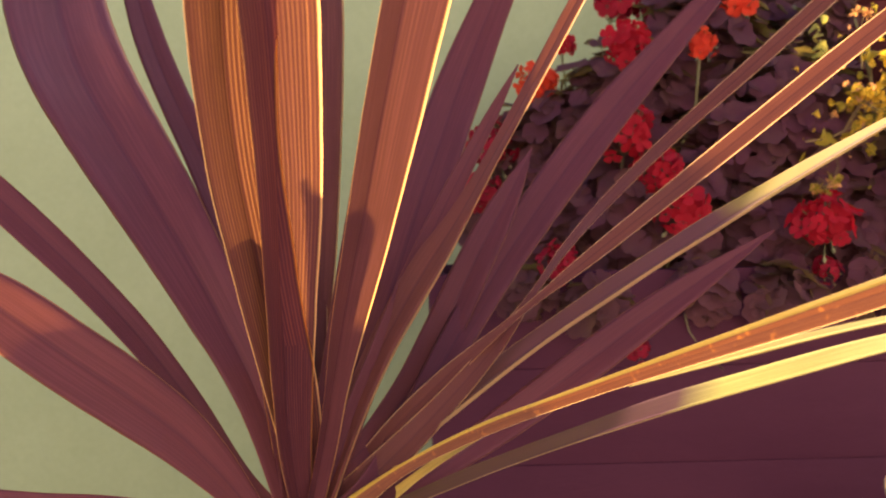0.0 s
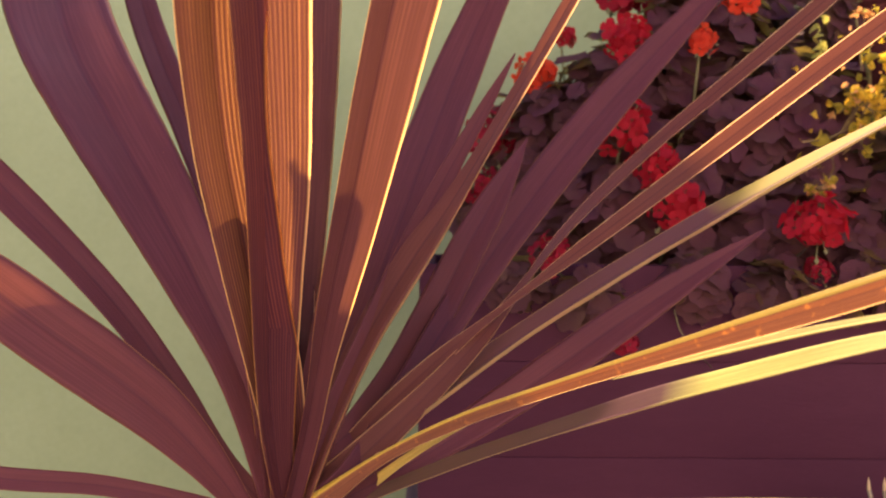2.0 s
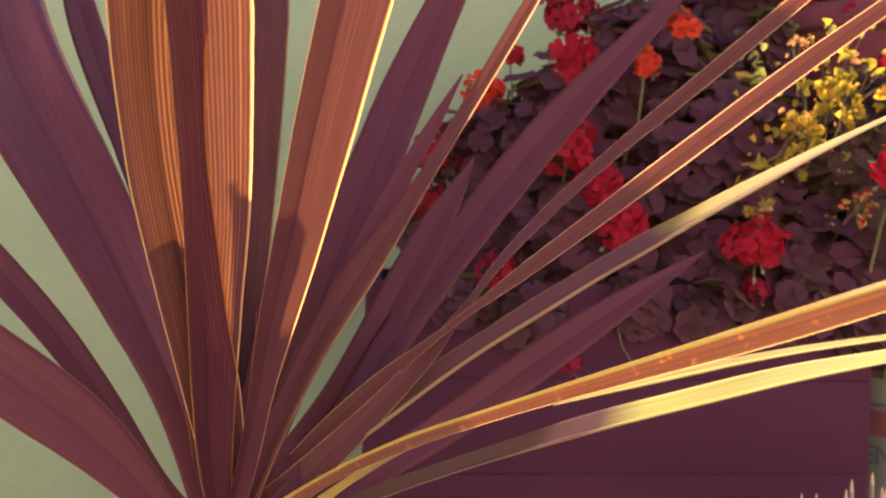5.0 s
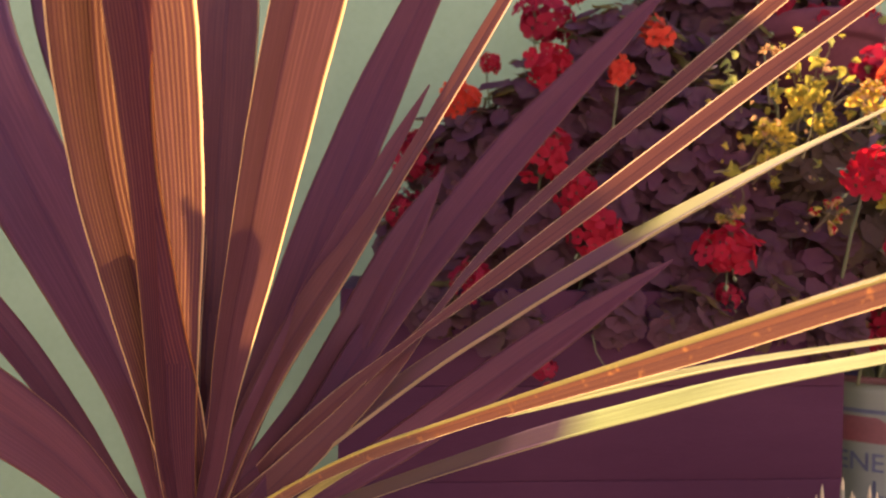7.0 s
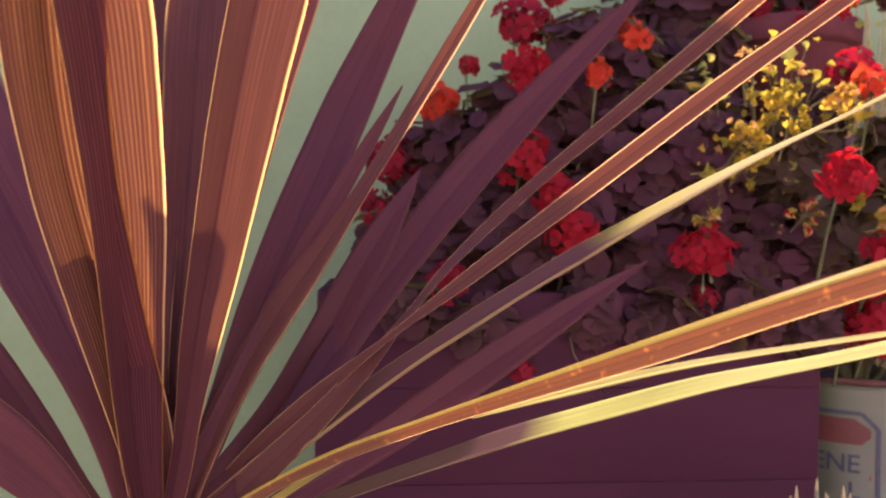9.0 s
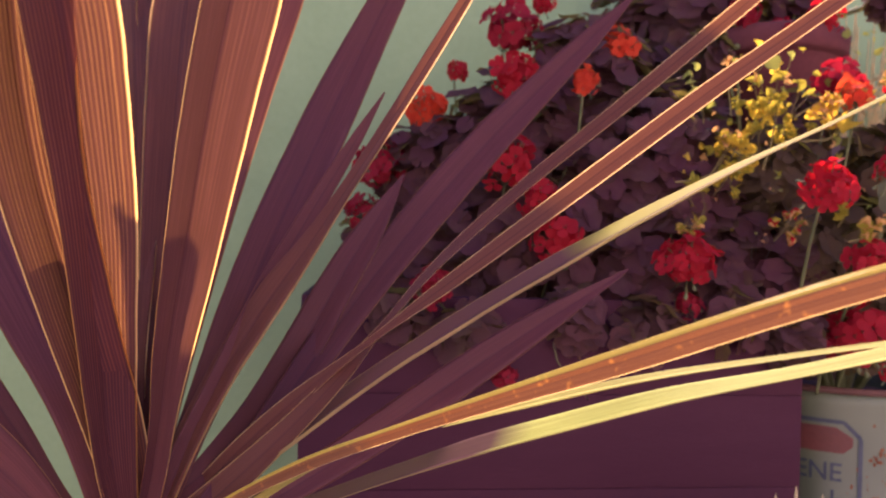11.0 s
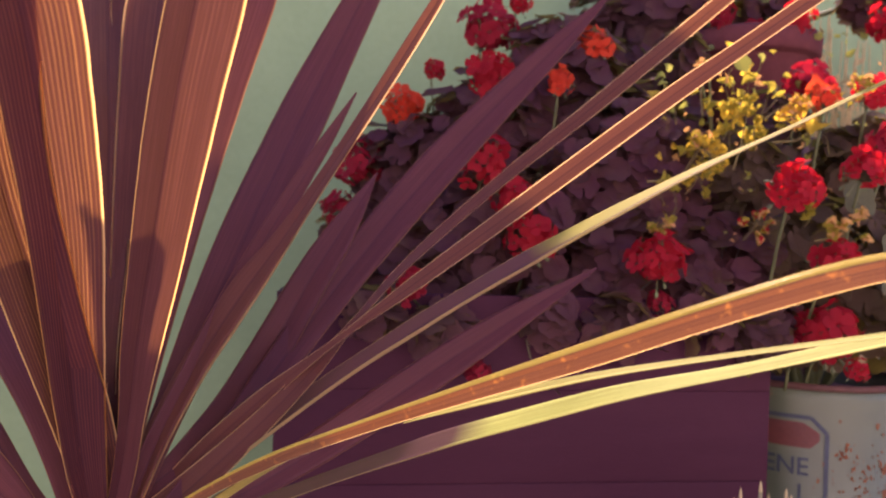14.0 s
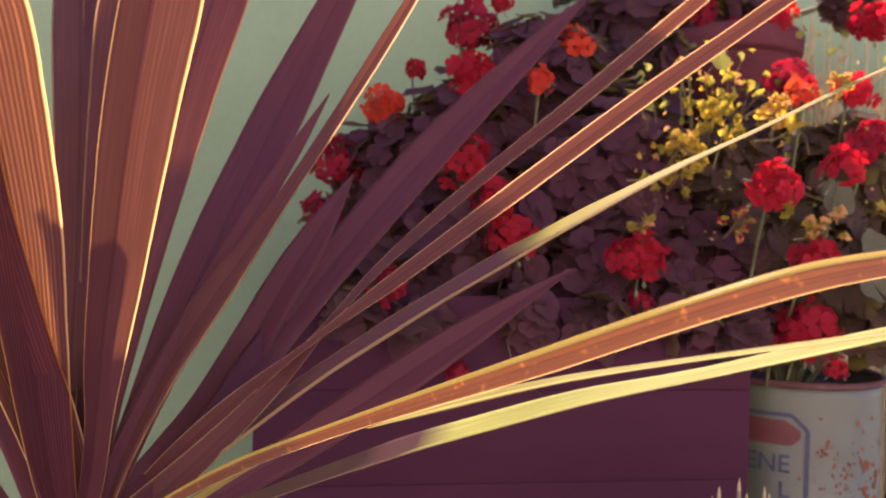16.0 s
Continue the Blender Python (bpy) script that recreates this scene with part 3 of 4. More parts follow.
sword_leaf([(-0.113, 0.598, 0.773, 0.0169), (-0.115, 0.578, 0.817, 0.0237), (-0.112, 0.548, 0.861, 0.0302), (-0.105, 0.509, 0.912, 0.0347), (-0.096, 0.466, 0.966, 0.0383), (-0.086, 0.419, 1.022, 0.0421), (-0.078, 0.372, 1.074, 0.0431), (-0.073, 0.332, 1.116, 0.0420), (-0.077, 0.307, 1.144, 0.0271), (-0.095, 0.311, 1.155, 0.0007)],
           (0.71, -0.49, -0.50), ribbed_leaf, fold=0.42, curl=-0.2, upper=-0.1, label='')
sword_leaf([(-0.115, 0.600, 0.767, 0.0324), (-0.112, 0.587, 0.812, 0.0342), (-0.110, 0.561, 0.853, 0.0358), (-0.108, 0.525, 0.895, 0.0381), (-0.107, 0.482, 0.941, 0.0386), (-0.105, 0.434, 0.992, 0.0404), (-0.102, 0.385, 1.047, 0.0419), (-0.093, 0.337, 1.106, 0.0450), (-0.078, 0.293, 1.167, 0.0416), (-0.054, 0.261, 1.224, 0.0016)],
           (0.66, -0.50, -0.56), ribbed_leaf, fold=0.42, curl=-0.2, upper=-0.1, label='')
sword_leaf([(0.101, 0.423, 0.914, 0.0010), (0.142, 0.386, 0.935, 0.0092), (0.189, 0.352, 0.954, 0.0075), (0.243, 0.323, 0.969, 0.0053), (0.298, 0.293, 0.983, 0.0053), (0.349, 0.265, 0.997, 0.0037), (0.400, 0.237, 1.011, 0.0010)],
           (-0.54, -0.08, 0.83), strip_leaf, fold=0.2, curl=0.25, label='straw-yellow leaf, bronze where shade is painted in')
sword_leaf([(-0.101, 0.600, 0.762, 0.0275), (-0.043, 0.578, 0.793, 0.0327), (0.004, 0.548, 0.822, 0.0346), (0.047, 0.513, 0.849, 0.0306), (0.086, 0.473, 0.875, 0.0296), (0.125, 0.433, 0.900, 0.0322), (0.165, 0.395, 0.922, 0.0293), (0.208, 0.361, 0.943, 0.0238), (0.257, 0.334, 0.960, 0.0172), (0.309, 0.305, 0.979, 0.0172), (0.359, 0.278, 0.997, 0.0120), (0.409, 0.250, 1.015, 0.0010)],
           (-0.46, 0.03, 0.89), straw_leaf, fold=0.35, curl=0.25, label='straw-yellow leaf, bronze where shade is painted in')
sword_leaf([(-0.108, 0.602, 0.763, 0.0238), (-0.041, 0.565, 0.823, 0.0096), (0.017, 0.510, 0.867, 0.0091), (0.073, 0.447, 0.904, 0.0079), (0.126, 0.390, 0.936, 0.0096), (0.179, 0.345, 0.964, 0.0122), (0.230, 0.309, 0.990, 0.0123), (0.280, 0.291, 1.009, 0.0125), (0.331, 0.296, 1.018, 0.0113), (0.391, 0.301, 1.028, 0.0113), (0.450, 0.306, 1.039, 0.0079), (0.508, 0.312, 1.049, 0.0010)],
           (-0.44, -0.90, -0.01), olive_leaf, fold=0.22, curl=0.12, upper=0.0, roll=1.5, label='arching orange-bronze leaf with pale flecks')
# narrow blade added to stand for a sunlit edge at the arching leaf's foot
sword_leaf([(-0.040, 0.575, 0.807, 0.0120), (-0.018, 0.562, 0.827, 0.0090), (0.006, 0.548, 0.846, 0.0070), (0.030, 0.532, 0.864, 0.0060), (0.053, 0.518, 0.879, 0.0050), (0.064, 0.510, 0.888, 0.0008)],
           (-0.42, -0.55, 0.72), gold_leaf, fold=0.2, curl=0.2, label='narrow gold leaf added as a sunlit edge of the arching one')
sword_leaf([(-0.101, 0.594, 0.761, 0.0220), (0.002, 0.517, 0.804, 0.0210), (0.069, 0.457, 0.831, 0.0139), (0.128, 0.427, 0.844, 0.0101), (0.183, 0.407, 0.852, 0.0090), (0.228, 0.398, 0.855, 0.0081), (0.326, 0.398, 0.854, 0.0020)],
           (-0.18, -0.07, 0.98), straw_leaf, fold=0.22, curl=0.25, label='straw-yellow leaf, bronze where shade is painted in')


# ---------------------------------------------------------------- geranium pieces
def round_leaf(seed, lobes=7):
    """A scalloped, cupped geranium leaf about 1 across, in the xy plane, its stalk at the middle notch."""
    rnd = random.Random(seed)
    verts, faces = [Vector((0, 0, 0))], []
    count = lobes * 4
    for ring, r in enumerate((0.27, 0.5)):
        for k in range(count):
            a = -math.pi / 2 + 0.12 + (2 * math.pi - 0.24) * k / (count - 1)
            w = r * ((0.89, 0.985, 1.02, 0.985)[k % 4] * rnd.uniform(0.97, 1.03) if ring else 1)
            verts.append(Vector((w * math.cos(a), w * math.sin(a), 0.30 * r * r + 0.035 * math.sin(3 * a + seed) * ring)))
    for k in range(count - 1):
        faces.append((0, 1 + k, 2 + k))
        faces.append((1 + k, 1 + count + k, 2 + count + k, 2 + k))
    return verts, faces


def floret(rnd):
    """Five rounded petals round a small throat, about 1 across, opening along +z."""
    verts, faces = [], []
    for k in range(5):
        a = 2 * math.pi * k / 5 + rnd.uniform(-0.15, 0.15)
        w = rnd.uniform(0.20, 0.27)
        tilt = rnd.uniform(0.05, 0.26)
        c, s = math.cos(a), math.sin(a)
        b = len(verts)
        for x, y, z in ((0.05, 0, 0), (0.22, -w * 0.8, tilt * 0.4), (0.22, w * 0.8, tilt * 0.4), (0.42, -w, tilt * 0.8), (0.42, w, tilt * 0.8), (0.55, -w * 0.5, tilt * 0.7), (0.56, w * 0.5, tilt * 0.75), (0.34, 0, tilt * 0.45)):
            verts.append(Vector((x * c - y * s, x * s + y * c, z)))
        faces += [(b, b + 1, b + 7), (b, b + 7, b + 2), (b + 1, b + 3, b + 7), (b + 7, b + 4, b + 2), (b + 3, b + 5, b + 7), (b + 5, b + 6, b + 7), (b + 6, b + 4, b + 7)]
    return verts, faces


def turned(way, spin=0.0):
    return Vector(way).to_track_quat("Z", "Y").to_matrix().to_4x4() @ Matrix.Rotation(spin, 4, "Z")


def flower_head(plant, m, colour, seed, label):
    """A rounded flower head, radius 1 before m: pedicels that meet at its foot, and a floret of five petals on each."""
    rnd = random.Random(seed)
    stalks = Heap()
    places = []
    count = 20 + seed % 5
    for k in range(count):
        z = 1 - 1.45 * (k + 0.5) / count
        a = 2.4 * k + rnd.uniform(-0.3, 0.3)
        r = math.sqrt(max(0, 1 - z * z))
        way = Vector((r * math.cos(a), r * math.sin(a), z))
        out = rnd.uniform(0.46, 1.02)
        turn = way + Vector((rnd.uniform(-0.4, 0.4), rnd.uniform(-0.4, 0.4), rnd.uniform(-0.35, 0.35)))
        places.append(Matrix.Translation(way * out) @ turned(turn, rnd.uniform(0, 6)) @ Matrix.Scale(rnd.uniform(0.52, 0.95), 4))
        v, f = tube([(0, 0, -0.75), way * out * 0.5 + Vector((0, 0, -0.15)), way * out], [0.03, 0.025, 0.02], 4)
        stalks.add(v, f)
    # unopened buds that hang below the florets
    for k in range(3 + seed % 4):
        a, drop = rnd.uniform(0, 6.28), rnd.uniform(-0.75, -0.2)
        end = Vector((math.cos(a), math.sin(a), drop)) * rnd.uniform(0.9, 1.25)
        v, f = tube([(0, 0, -0.75), end * 0.55, end * 0.82, end * 0.9, end], [0.03, 0.02, 0.03, 0.085, 0.015], 6)
        stalks.add(v, f)
    head = hung("flower_head", stalks.mesh("flower_head", stem_green), plant, m, label)
    for k, place in enumerate(places):
        hung("floret", FLORETS[colour][k % 4], head, place)
    return head


def wilted_mesh(name, seed, mat, count=16):
    """A spent head: narrow shrivelled petals and seed beaks that spring every way from one point."""
    rnd = random.Random(seed)
    verts, faces = [Vector((0, 0, 0))], []
    for k in range(count + 5):
        way = Vector((rnd.gauss(0, 1), rnd.gauss(0, 1), rnd.gauss(0.2, 0.8))).normalized()
        ln, w = rnd.uniform(0.5, 1.1), rnd.uniform(0.08, 0.16) * (1 if k < count else 0.4)
        bend = rnd.uniform(-0.25, 0.25)
        m = turned(way, rnd.uniform(0, 6))
        n = len(verts)
        verts += [m @ Vector(c) for c in ((-w, 0.02, ln * 0.4), (w, -0.02, ln * 0.4), (-w * 1.3, bend * 0.6, ln * 0.75), (w * 1.2, bend * 0.6, ln * 0.75), (0, bend, ln))]
        faces += [(0, n + 1, n), (n, n + 1, n + 3, n + 2), (n + 2, n + 3, n + 4)]
    return mesh_from(name, verts, faces, [mat])


PETALS = {"red": red_petal, "scarlet": orange_petal, "crimson": deep_petal}
FLORETS = {c: [mesh_from("floret", *floret(random.Random(70 + 9 * s)), [mt]) for s in range(4)] for c, mt in PETALS.items()}
WILTED = [wilted_mesh("wilted_head", 41 + k, wilted, 15 + 3 * k) for k in range(3)]
LEAF_SHAPES = {mt: [mesh_from("leaf", *round_leaf(s), [mt]) for s in range(4)] for mt in (geranium_shaded, geranium_sunlit)}
LIME_SHAPES = [mesh_from("lime_leaf", *round_leaf(s + 5, 6), [lime_leaf]) for s in range(2)]


def geranium(name, foot, label, clumps, heads, seed, single=60, per_litre=13, trailing=(), leaf_mat=geranium_shaded):
    """A bushy geranium: stems from the pot, leaves in clumps, heads on stalks. clumps: place and radius; heads: place, radius, colour."""
    rnd = random.Random(seed)
    foot = Vector(foot)
    plant = empty(name, foot, label, "plant", "geraniums")
    stems, dense = Heap(), Heap()
    shapes = [round_leaf(s) for s in range(4)]
    spots = []
    for x, y, z, r in clumps:
        c = Vector((x, y, z)) - foot
        mid = c * 0.55 + Vector((rnd.uniform(-0.03, 0.03), rnd.uniform(-0.03, 0.03), 0.02))
        v, f = tube([(c.x * 0.12, c.y * 0.12, -0.02), mid, c], [0.007, 0.006, 0.003], 6)
        stems.add(v, f)
        for k in range(int(per_litre * 12567 * r ** 3) + 40):
            way = Vector((rnd.gauss(0, 1), rnd.gauss(0, 1), rnd.gauss(0, 1))).normalized()
            far = r * rnd.uniform(0.25, 1.0) ** 0.55
            p = c + Vector((way.x, way.y * 0.8, way.z)) * far
            up = (way * 0.7 + Vector((rnd.uniform(-0.5, 0.5), -0.25 + rnd.uniform(-0.5, 0.4), 0.55 + rnd.uniform(-0.4, 0.4)))).normalized()
            size = rnd.uniform(0.026, 0.052)
            m = Matrix.Translation(p) @ turned(up, rnd.uniform(0, 6.3)) @ Matrix.Scale(size, 4)
            spots.append((p.y + far * 0.2 * rnd.random(), m, rnd.randrange(4)))
            if k % 6 == 0:
                v, f = tube([c + (p - c) * 0.1, c + (p - c) * 0.6 + Vector((0, 0, -0.008)), p], [0.0018, 0.0014, 0.001], 4)
                stems.add(v, f)
    spots.sort(key=lambda s: s[0])
    for k, (_, m, kind) in enumerate(spots):
        if k < single:
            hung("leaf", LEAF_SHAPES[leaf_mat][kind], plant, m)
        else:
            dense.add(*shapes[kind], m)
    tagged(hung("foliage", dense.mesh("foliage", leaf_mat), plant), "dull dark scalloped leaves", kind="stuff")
    for x, y, z, r, colour in heads:
        p = Vector((x, y, z)) - foot
        way = Vector((rnd.uniform(-0.4, 0.4), -0.6 + rnd.uniform(-0.3, 0.3), 0.8))
        m = Matrix.Translation(p) @ turned(way, rnd.uniform(0, 6)) @ Matrix.Scale(r, 4)
        if colour in PETALS:
            flower_head(plant, m, colour, seed * 100 + rnd.randrange(90), colour + " flower head of many small florets")
        else:
            hung("spent_flower_head", WILTED[rnd.randrange(3)], plant, m, "dry peach-coloured spent flower head")
        foot_of = p - way.normalized() * r * 0.7
        low = foot_of * 0.75 + Vector((rnd.uniform(-0.02, 0.02), 0.03, -0.06))
        if foot_of.z < 0.06:
            low = foot_of + Vector((0, 0.07, 0.03))
        v, f = tube([low, low.lerp(foot_of, 0.55) + Vector((0, 0, 0.01)), foot_of], [0.0026, 0.002, 0.0018], 5)
        stems.add(v, f)
    for line in trailing:
        v, f = tube([Vector(q) - foot for q in line], [0.0008] * len(line), 5)
        stems.add(v, f)
    hung("stem", stems.mesh("stem", stem_green), plant)
    return plant


def plank_box(name, lo, hi, boards, label):
    """A planter of horizontal boards on corner posts, filled with soil."""
    base = Vector(((lo[0] + hi[0]) / 2, (lo[1] + hi[1]) / 2, lo[2]))
    thing = empty(name, base, label, "planter")
    a, b = Vector(lo) - base, Vector(hi) - base
    tall = (b.z - a.z) / boards
    for k in range(boards):
        z0, z1 = a.z + k * tall + 0.0002, a.z + (k + 1) * tall - 0.0002
        part("board", box_bm((a.x, a.y, z0), (b.x, a.y + 0.02, z1), 0.001), shade_wood, thing)
        part("board", box_bm((a.x, b.y - 0.02, z0), (b.x, b.y, z1), 0.001), shade_wood, thing)
        part("board", box_bm((a.x, a.y + 0.021, z0), (a.x + 0.02, b.y - 0.021, z1), 0.001), shade_wood, thing)
        part("board", box_bm((b.x - 0.02, a.y + 0.021, z0), (b.x, b.y - 0.021, z1), 0.001), shade_wood, thing)
    part("soil", box_bm((a.x + 0.021, a.y + 0.021, a.z + 0.01), (b.x - 0.021, b.y - 0.021, b.z - 0.03)), soil, thing, "dark potting soil")
    return thing


# planter added where there is only an unlit gap under the geranium
plank_box("wooden_planter", (-0.02, 0.985, 0.452), (0.655, 1.34, 0.95), 4, "tall dark plank planter on the ledge, added to fill the unlit gap under the geranium")
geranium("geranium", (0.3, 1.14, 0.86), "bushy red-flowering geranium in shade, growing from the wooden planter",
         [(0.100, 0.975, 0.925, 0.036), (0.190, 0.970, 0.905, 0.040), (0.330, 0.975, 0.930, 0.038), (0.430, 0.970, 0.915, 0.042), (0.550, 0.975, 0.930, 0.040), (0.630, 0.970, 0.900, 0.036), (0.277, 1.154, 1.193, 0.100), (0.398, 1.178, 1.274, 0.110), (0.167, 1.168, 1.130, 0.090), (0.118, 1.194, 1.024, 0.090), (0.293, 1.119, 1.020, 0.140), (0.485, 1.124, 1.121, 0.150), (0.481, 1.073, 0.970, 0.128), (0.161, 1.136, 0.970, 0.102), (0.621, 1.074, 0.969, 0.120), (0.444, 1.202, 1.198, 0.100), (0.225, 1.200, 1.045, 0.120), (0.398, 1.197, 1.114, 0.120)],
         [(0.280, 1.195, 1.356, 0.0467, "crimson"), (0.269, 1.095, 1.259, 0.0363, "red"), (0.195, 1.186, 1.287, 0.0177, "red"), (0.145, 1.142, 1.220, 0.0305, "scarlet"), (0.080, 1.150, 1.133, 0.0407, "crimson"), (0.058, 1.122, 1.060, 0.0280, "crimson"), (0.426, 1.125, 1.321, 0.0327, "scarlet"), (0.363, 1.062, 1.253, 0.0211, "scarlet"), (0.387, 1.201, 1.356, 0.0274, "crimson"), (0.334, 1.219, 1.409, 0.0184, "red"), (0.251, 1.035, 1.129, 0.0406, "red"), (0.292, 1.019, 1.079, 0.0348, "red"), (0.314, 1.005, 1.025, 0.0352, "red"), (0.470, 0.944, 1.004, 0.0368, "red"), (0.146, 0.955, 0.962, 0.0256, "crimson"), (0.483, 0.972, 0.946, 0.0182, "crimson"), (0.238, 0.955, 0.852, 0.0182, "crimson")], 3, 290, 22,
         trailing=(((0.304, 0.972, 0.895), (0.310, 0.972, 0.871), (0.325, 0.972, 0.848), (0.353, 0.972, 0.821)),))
geranium("geranium", (0.815, 1.157, 0.803), "sunlit red geranium with yellowing leaves in the enamel tin",
         [(0.654, 1.061, 1.139, 0.060), (0.790, 1.042, 1.025, 0.090), (0.763, 1.064, 0.921, 0.090), (0.884, 1.028, 0.943, 0.090), (0.858, 1.054, 1.180, 0.050), (0.699, 1.054, 1.031, 0.090), (1.031, 1.120, 1.066, 0.090), (0.804, 1.061, 1.157, 0.050), (0.873, 1.092, 1.119, 0.060)],
         [(0.626, 0.893, 1.101, 0.0329, "red"), (0.717, 0.891, 1.126, 0.0274, "red"), (0.700, 0.912, 1.006, 0.0295, "red"), (0.740, 1.061, 1.269, 0.0356, "crimson"), (0.716, 0.973, 1.231, 0.0187, "scarlet"), (0.808, 1.001, 1.248, 0.0292, "red"), (0.820, 0.979, 1.177, 0.0334, "crimson"), (0.728, 0.968, 0.907, 0.0437, "red"), (0.689, 0.993, 0.888, 0.0223, "crimson"), (0.729, 0.907, 0.867, 0.0162, "red"), (0.554, 1.016, 1.282, 0.0127, "spent"), (0.566, 1.014, 1.278, 0.0111, "spent")], 4, 200, 14, leaf_mat=geranium_sunlit)
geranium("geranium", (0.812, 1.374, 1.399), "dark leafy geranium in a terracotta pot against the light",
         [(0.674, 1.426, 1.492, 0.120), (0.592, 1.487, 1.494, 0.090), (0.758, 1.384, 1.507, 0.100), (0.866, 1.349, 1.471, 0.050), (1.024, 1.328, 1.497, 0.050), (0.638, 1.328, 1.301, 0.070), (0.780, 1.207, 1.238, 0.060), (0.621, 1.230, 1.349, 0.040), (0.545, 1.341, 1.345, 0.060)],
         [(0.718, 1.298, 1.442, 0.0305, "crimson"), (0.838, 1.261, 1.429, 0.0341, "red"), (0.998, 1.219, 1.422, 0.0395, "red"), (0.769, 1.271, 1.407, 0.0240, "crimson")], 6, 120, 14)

# small yellowing leaves and shrivelled sprigs in the sun on the tin's geranium
rnd = random.Random(12)
plants = [o for o in scene.objects if o.name.startswith("geranium") and o.parent is None]
tin_plant, pot_plant = plants[1], plants[2]


def crinkled_leaf(seed, wide=0.42, fold=0.9):
    """A small withering leaf about 1 long: pointed oval, folded on its midrib, its tip and margin curled."""
    rnd = random.Random(seed)
    verts, faces = [], []
    bend, twist = rnd.uniform(0.8, 1.8), rnd.uniform(-1.6, 1.6)
    for i in range(8):
        s = i / 7
        half = wide * math.sin(math.pi * min(1, 0.06 + 0.92 * s ** 0.85)) ** 0.8
        for u in (-1, -0.6, 0, 0.6, 1):
            w = u * half * (1 + rnd.uniform(-0.12, 0.12) * (abs(u) == 1))
            lift = fold * abs(w) + 0.11 * math.sin(9 * s + 3 * u + seed) * abs(u)
            a = twist * (s - 0.4)
            verts.append(Vector((w * math.cos(a) - lift * math.sin(a), s - 0.5, w * math.sin(a) + lift * math.cos(a) - bend * (s - 0.4) ** 2)))
    for i in range(7):
        for k in range(4):
            faces.append((i * 5 + k, i * 5 + k + 1, i * 5 + k + 6, i * 5 + k + 5))
    return verts, faces


WITHERED = {
    "olive": [mesh_from("withered_leaf", *crinkled_leaf(21 + k, 0.40), [olive_green]) for k in range(3)],
    "yellow": [mesh_from("withered_leaf", *crinkled_leaf(31 + k, 0.44), [yellow_leaf]) for k in range(3)],
    "pale": [mesh_from("withered_leaf", *crinkled_leaf(41 + k, 0.30), [wilted]) for k in range(3)],
    "petal": [mesh_from("loose_petal", *crinkled_leaf(51 + k, 0.46, 0.3), [orange_petal]) for k in range(2)],
    "bud": [mesh_from("young_leaf", *crinkled_leaf(61 + k, 0.40), [lime_leaf]) for k in range(2)],
    "lime": [mesh_from("round_leaf", *round_leaf(5, 6), [lime_leaf])],
}
LOOKS = {"olive": "olive-yellow curled leaf", "yellow": "bright yellow withered leaf", "pale": "cream-coloured dry petal", "petal": "loose scarlet petal", "bud": "yellow-green young leaf", "lime": "round yellow-green leaf lit from behind"}
SUNLIT = {
    "lime": [(0.592, 0.982, 1.279, 0.036)],
    "bud": [(0.631, 0.994, 1.289, 0.012), (0.496, 1.000, 1.232, 0.019)],
    "olive": [(0.585, 1.006, 1.254, 0.021), (0.628, 1.018, 1.264, 0.018), (0.640, 0.988, 1.250, 0.019), (0.607, 1.000, 1.240, 0.015), (0.567, 1.012, 1.228, 0.024), (0.521, 1.006, 1.158, 0.016), (0.633, 1.012, 1.185, 0.013), (0.669, 1.006, 1.241, 0.015), (0.495, 0.990, 1.116, 0.024), (0.507, 0.992, 1.106, 0.016)],
    "yellow": [(0.580, 0.982, 1.208, 0.022), (0.600, 0.994, 1.199, 0.019), (0.692, 1.006, 1.214, 0.022), (0.711, 0.985, 1.198, 0.034), (0.736, 0.988, 1.240, 0.028), (0.545, 0.982, 1.166, 0.019), (0.561, 0.994, 1.155, 0.022)],
    "petal": [(0.717, 1.000, 1.258, 0.030), (0.730, 1.012, 1.236, 0.030)],
    "pale": [(0.521, 1.018, 1.146, 0.014), (0.553, 0.982, 1.176, 0.013)],
}
twigs = Heap()
for kind, places in SUNLIT.items():
    for k, (x, y, z, size) in enumerate(places):
        p = Vector((x, y, z)) - tin_plant.location
        shape = WITHERED[kind][k % len(WITHERED[kind])]
        way = (rnd.uniform(-0.5, 0.5), -0.9, rnd.uniform(-0.2, 0.7)) if kind != "lime" else (0.2, -0.9, 0.3)
        hung(shape.name.split(".")[0], shape, tin_plant, Matrix.Translation(p) @ turned(way, rnd.uniform(0, 6.3)) @ Matrix.Scale(size, 4), LOOKS[kind])
        q = p + Vector((rnd.uniform(-0.03, 0.03), rnd.uniform(0.01, 0.04), -rnd.uniform(0.03, 0.07)))
        v, f = tube([q, q.lerp(p, 0.5) + Vector((rnd.uniform(-0.012, 0.012), 0, 0.004)), p], [0.0009, 0.0008, 0.0006], 4)
        twigs.add(v, f)
        # scraps of leaf and petal round each one
        for j in range(5):
            bit = p + Vector((rnd.gauss(0, 0.022), rnd.uniform(0.0, 0.05), rnd.gauss(-0.004, 0.020)))
            scrap = ("olive", "bud", "pale", "olive", "yellow")[j]
            hung("leaf_scrap", WITHERED[scrap][j % 2], tin_plant, Matrix.Translation(bit) @ turned((rnd.uniform(-1, 1), -0.6, rnd.uniform(-0.5, 1)), rnd.uniform(0, 6.3)) @ Matrix.Scale(rnd.uniform(0.004, 0.015), 4), LOOKS[scrap])


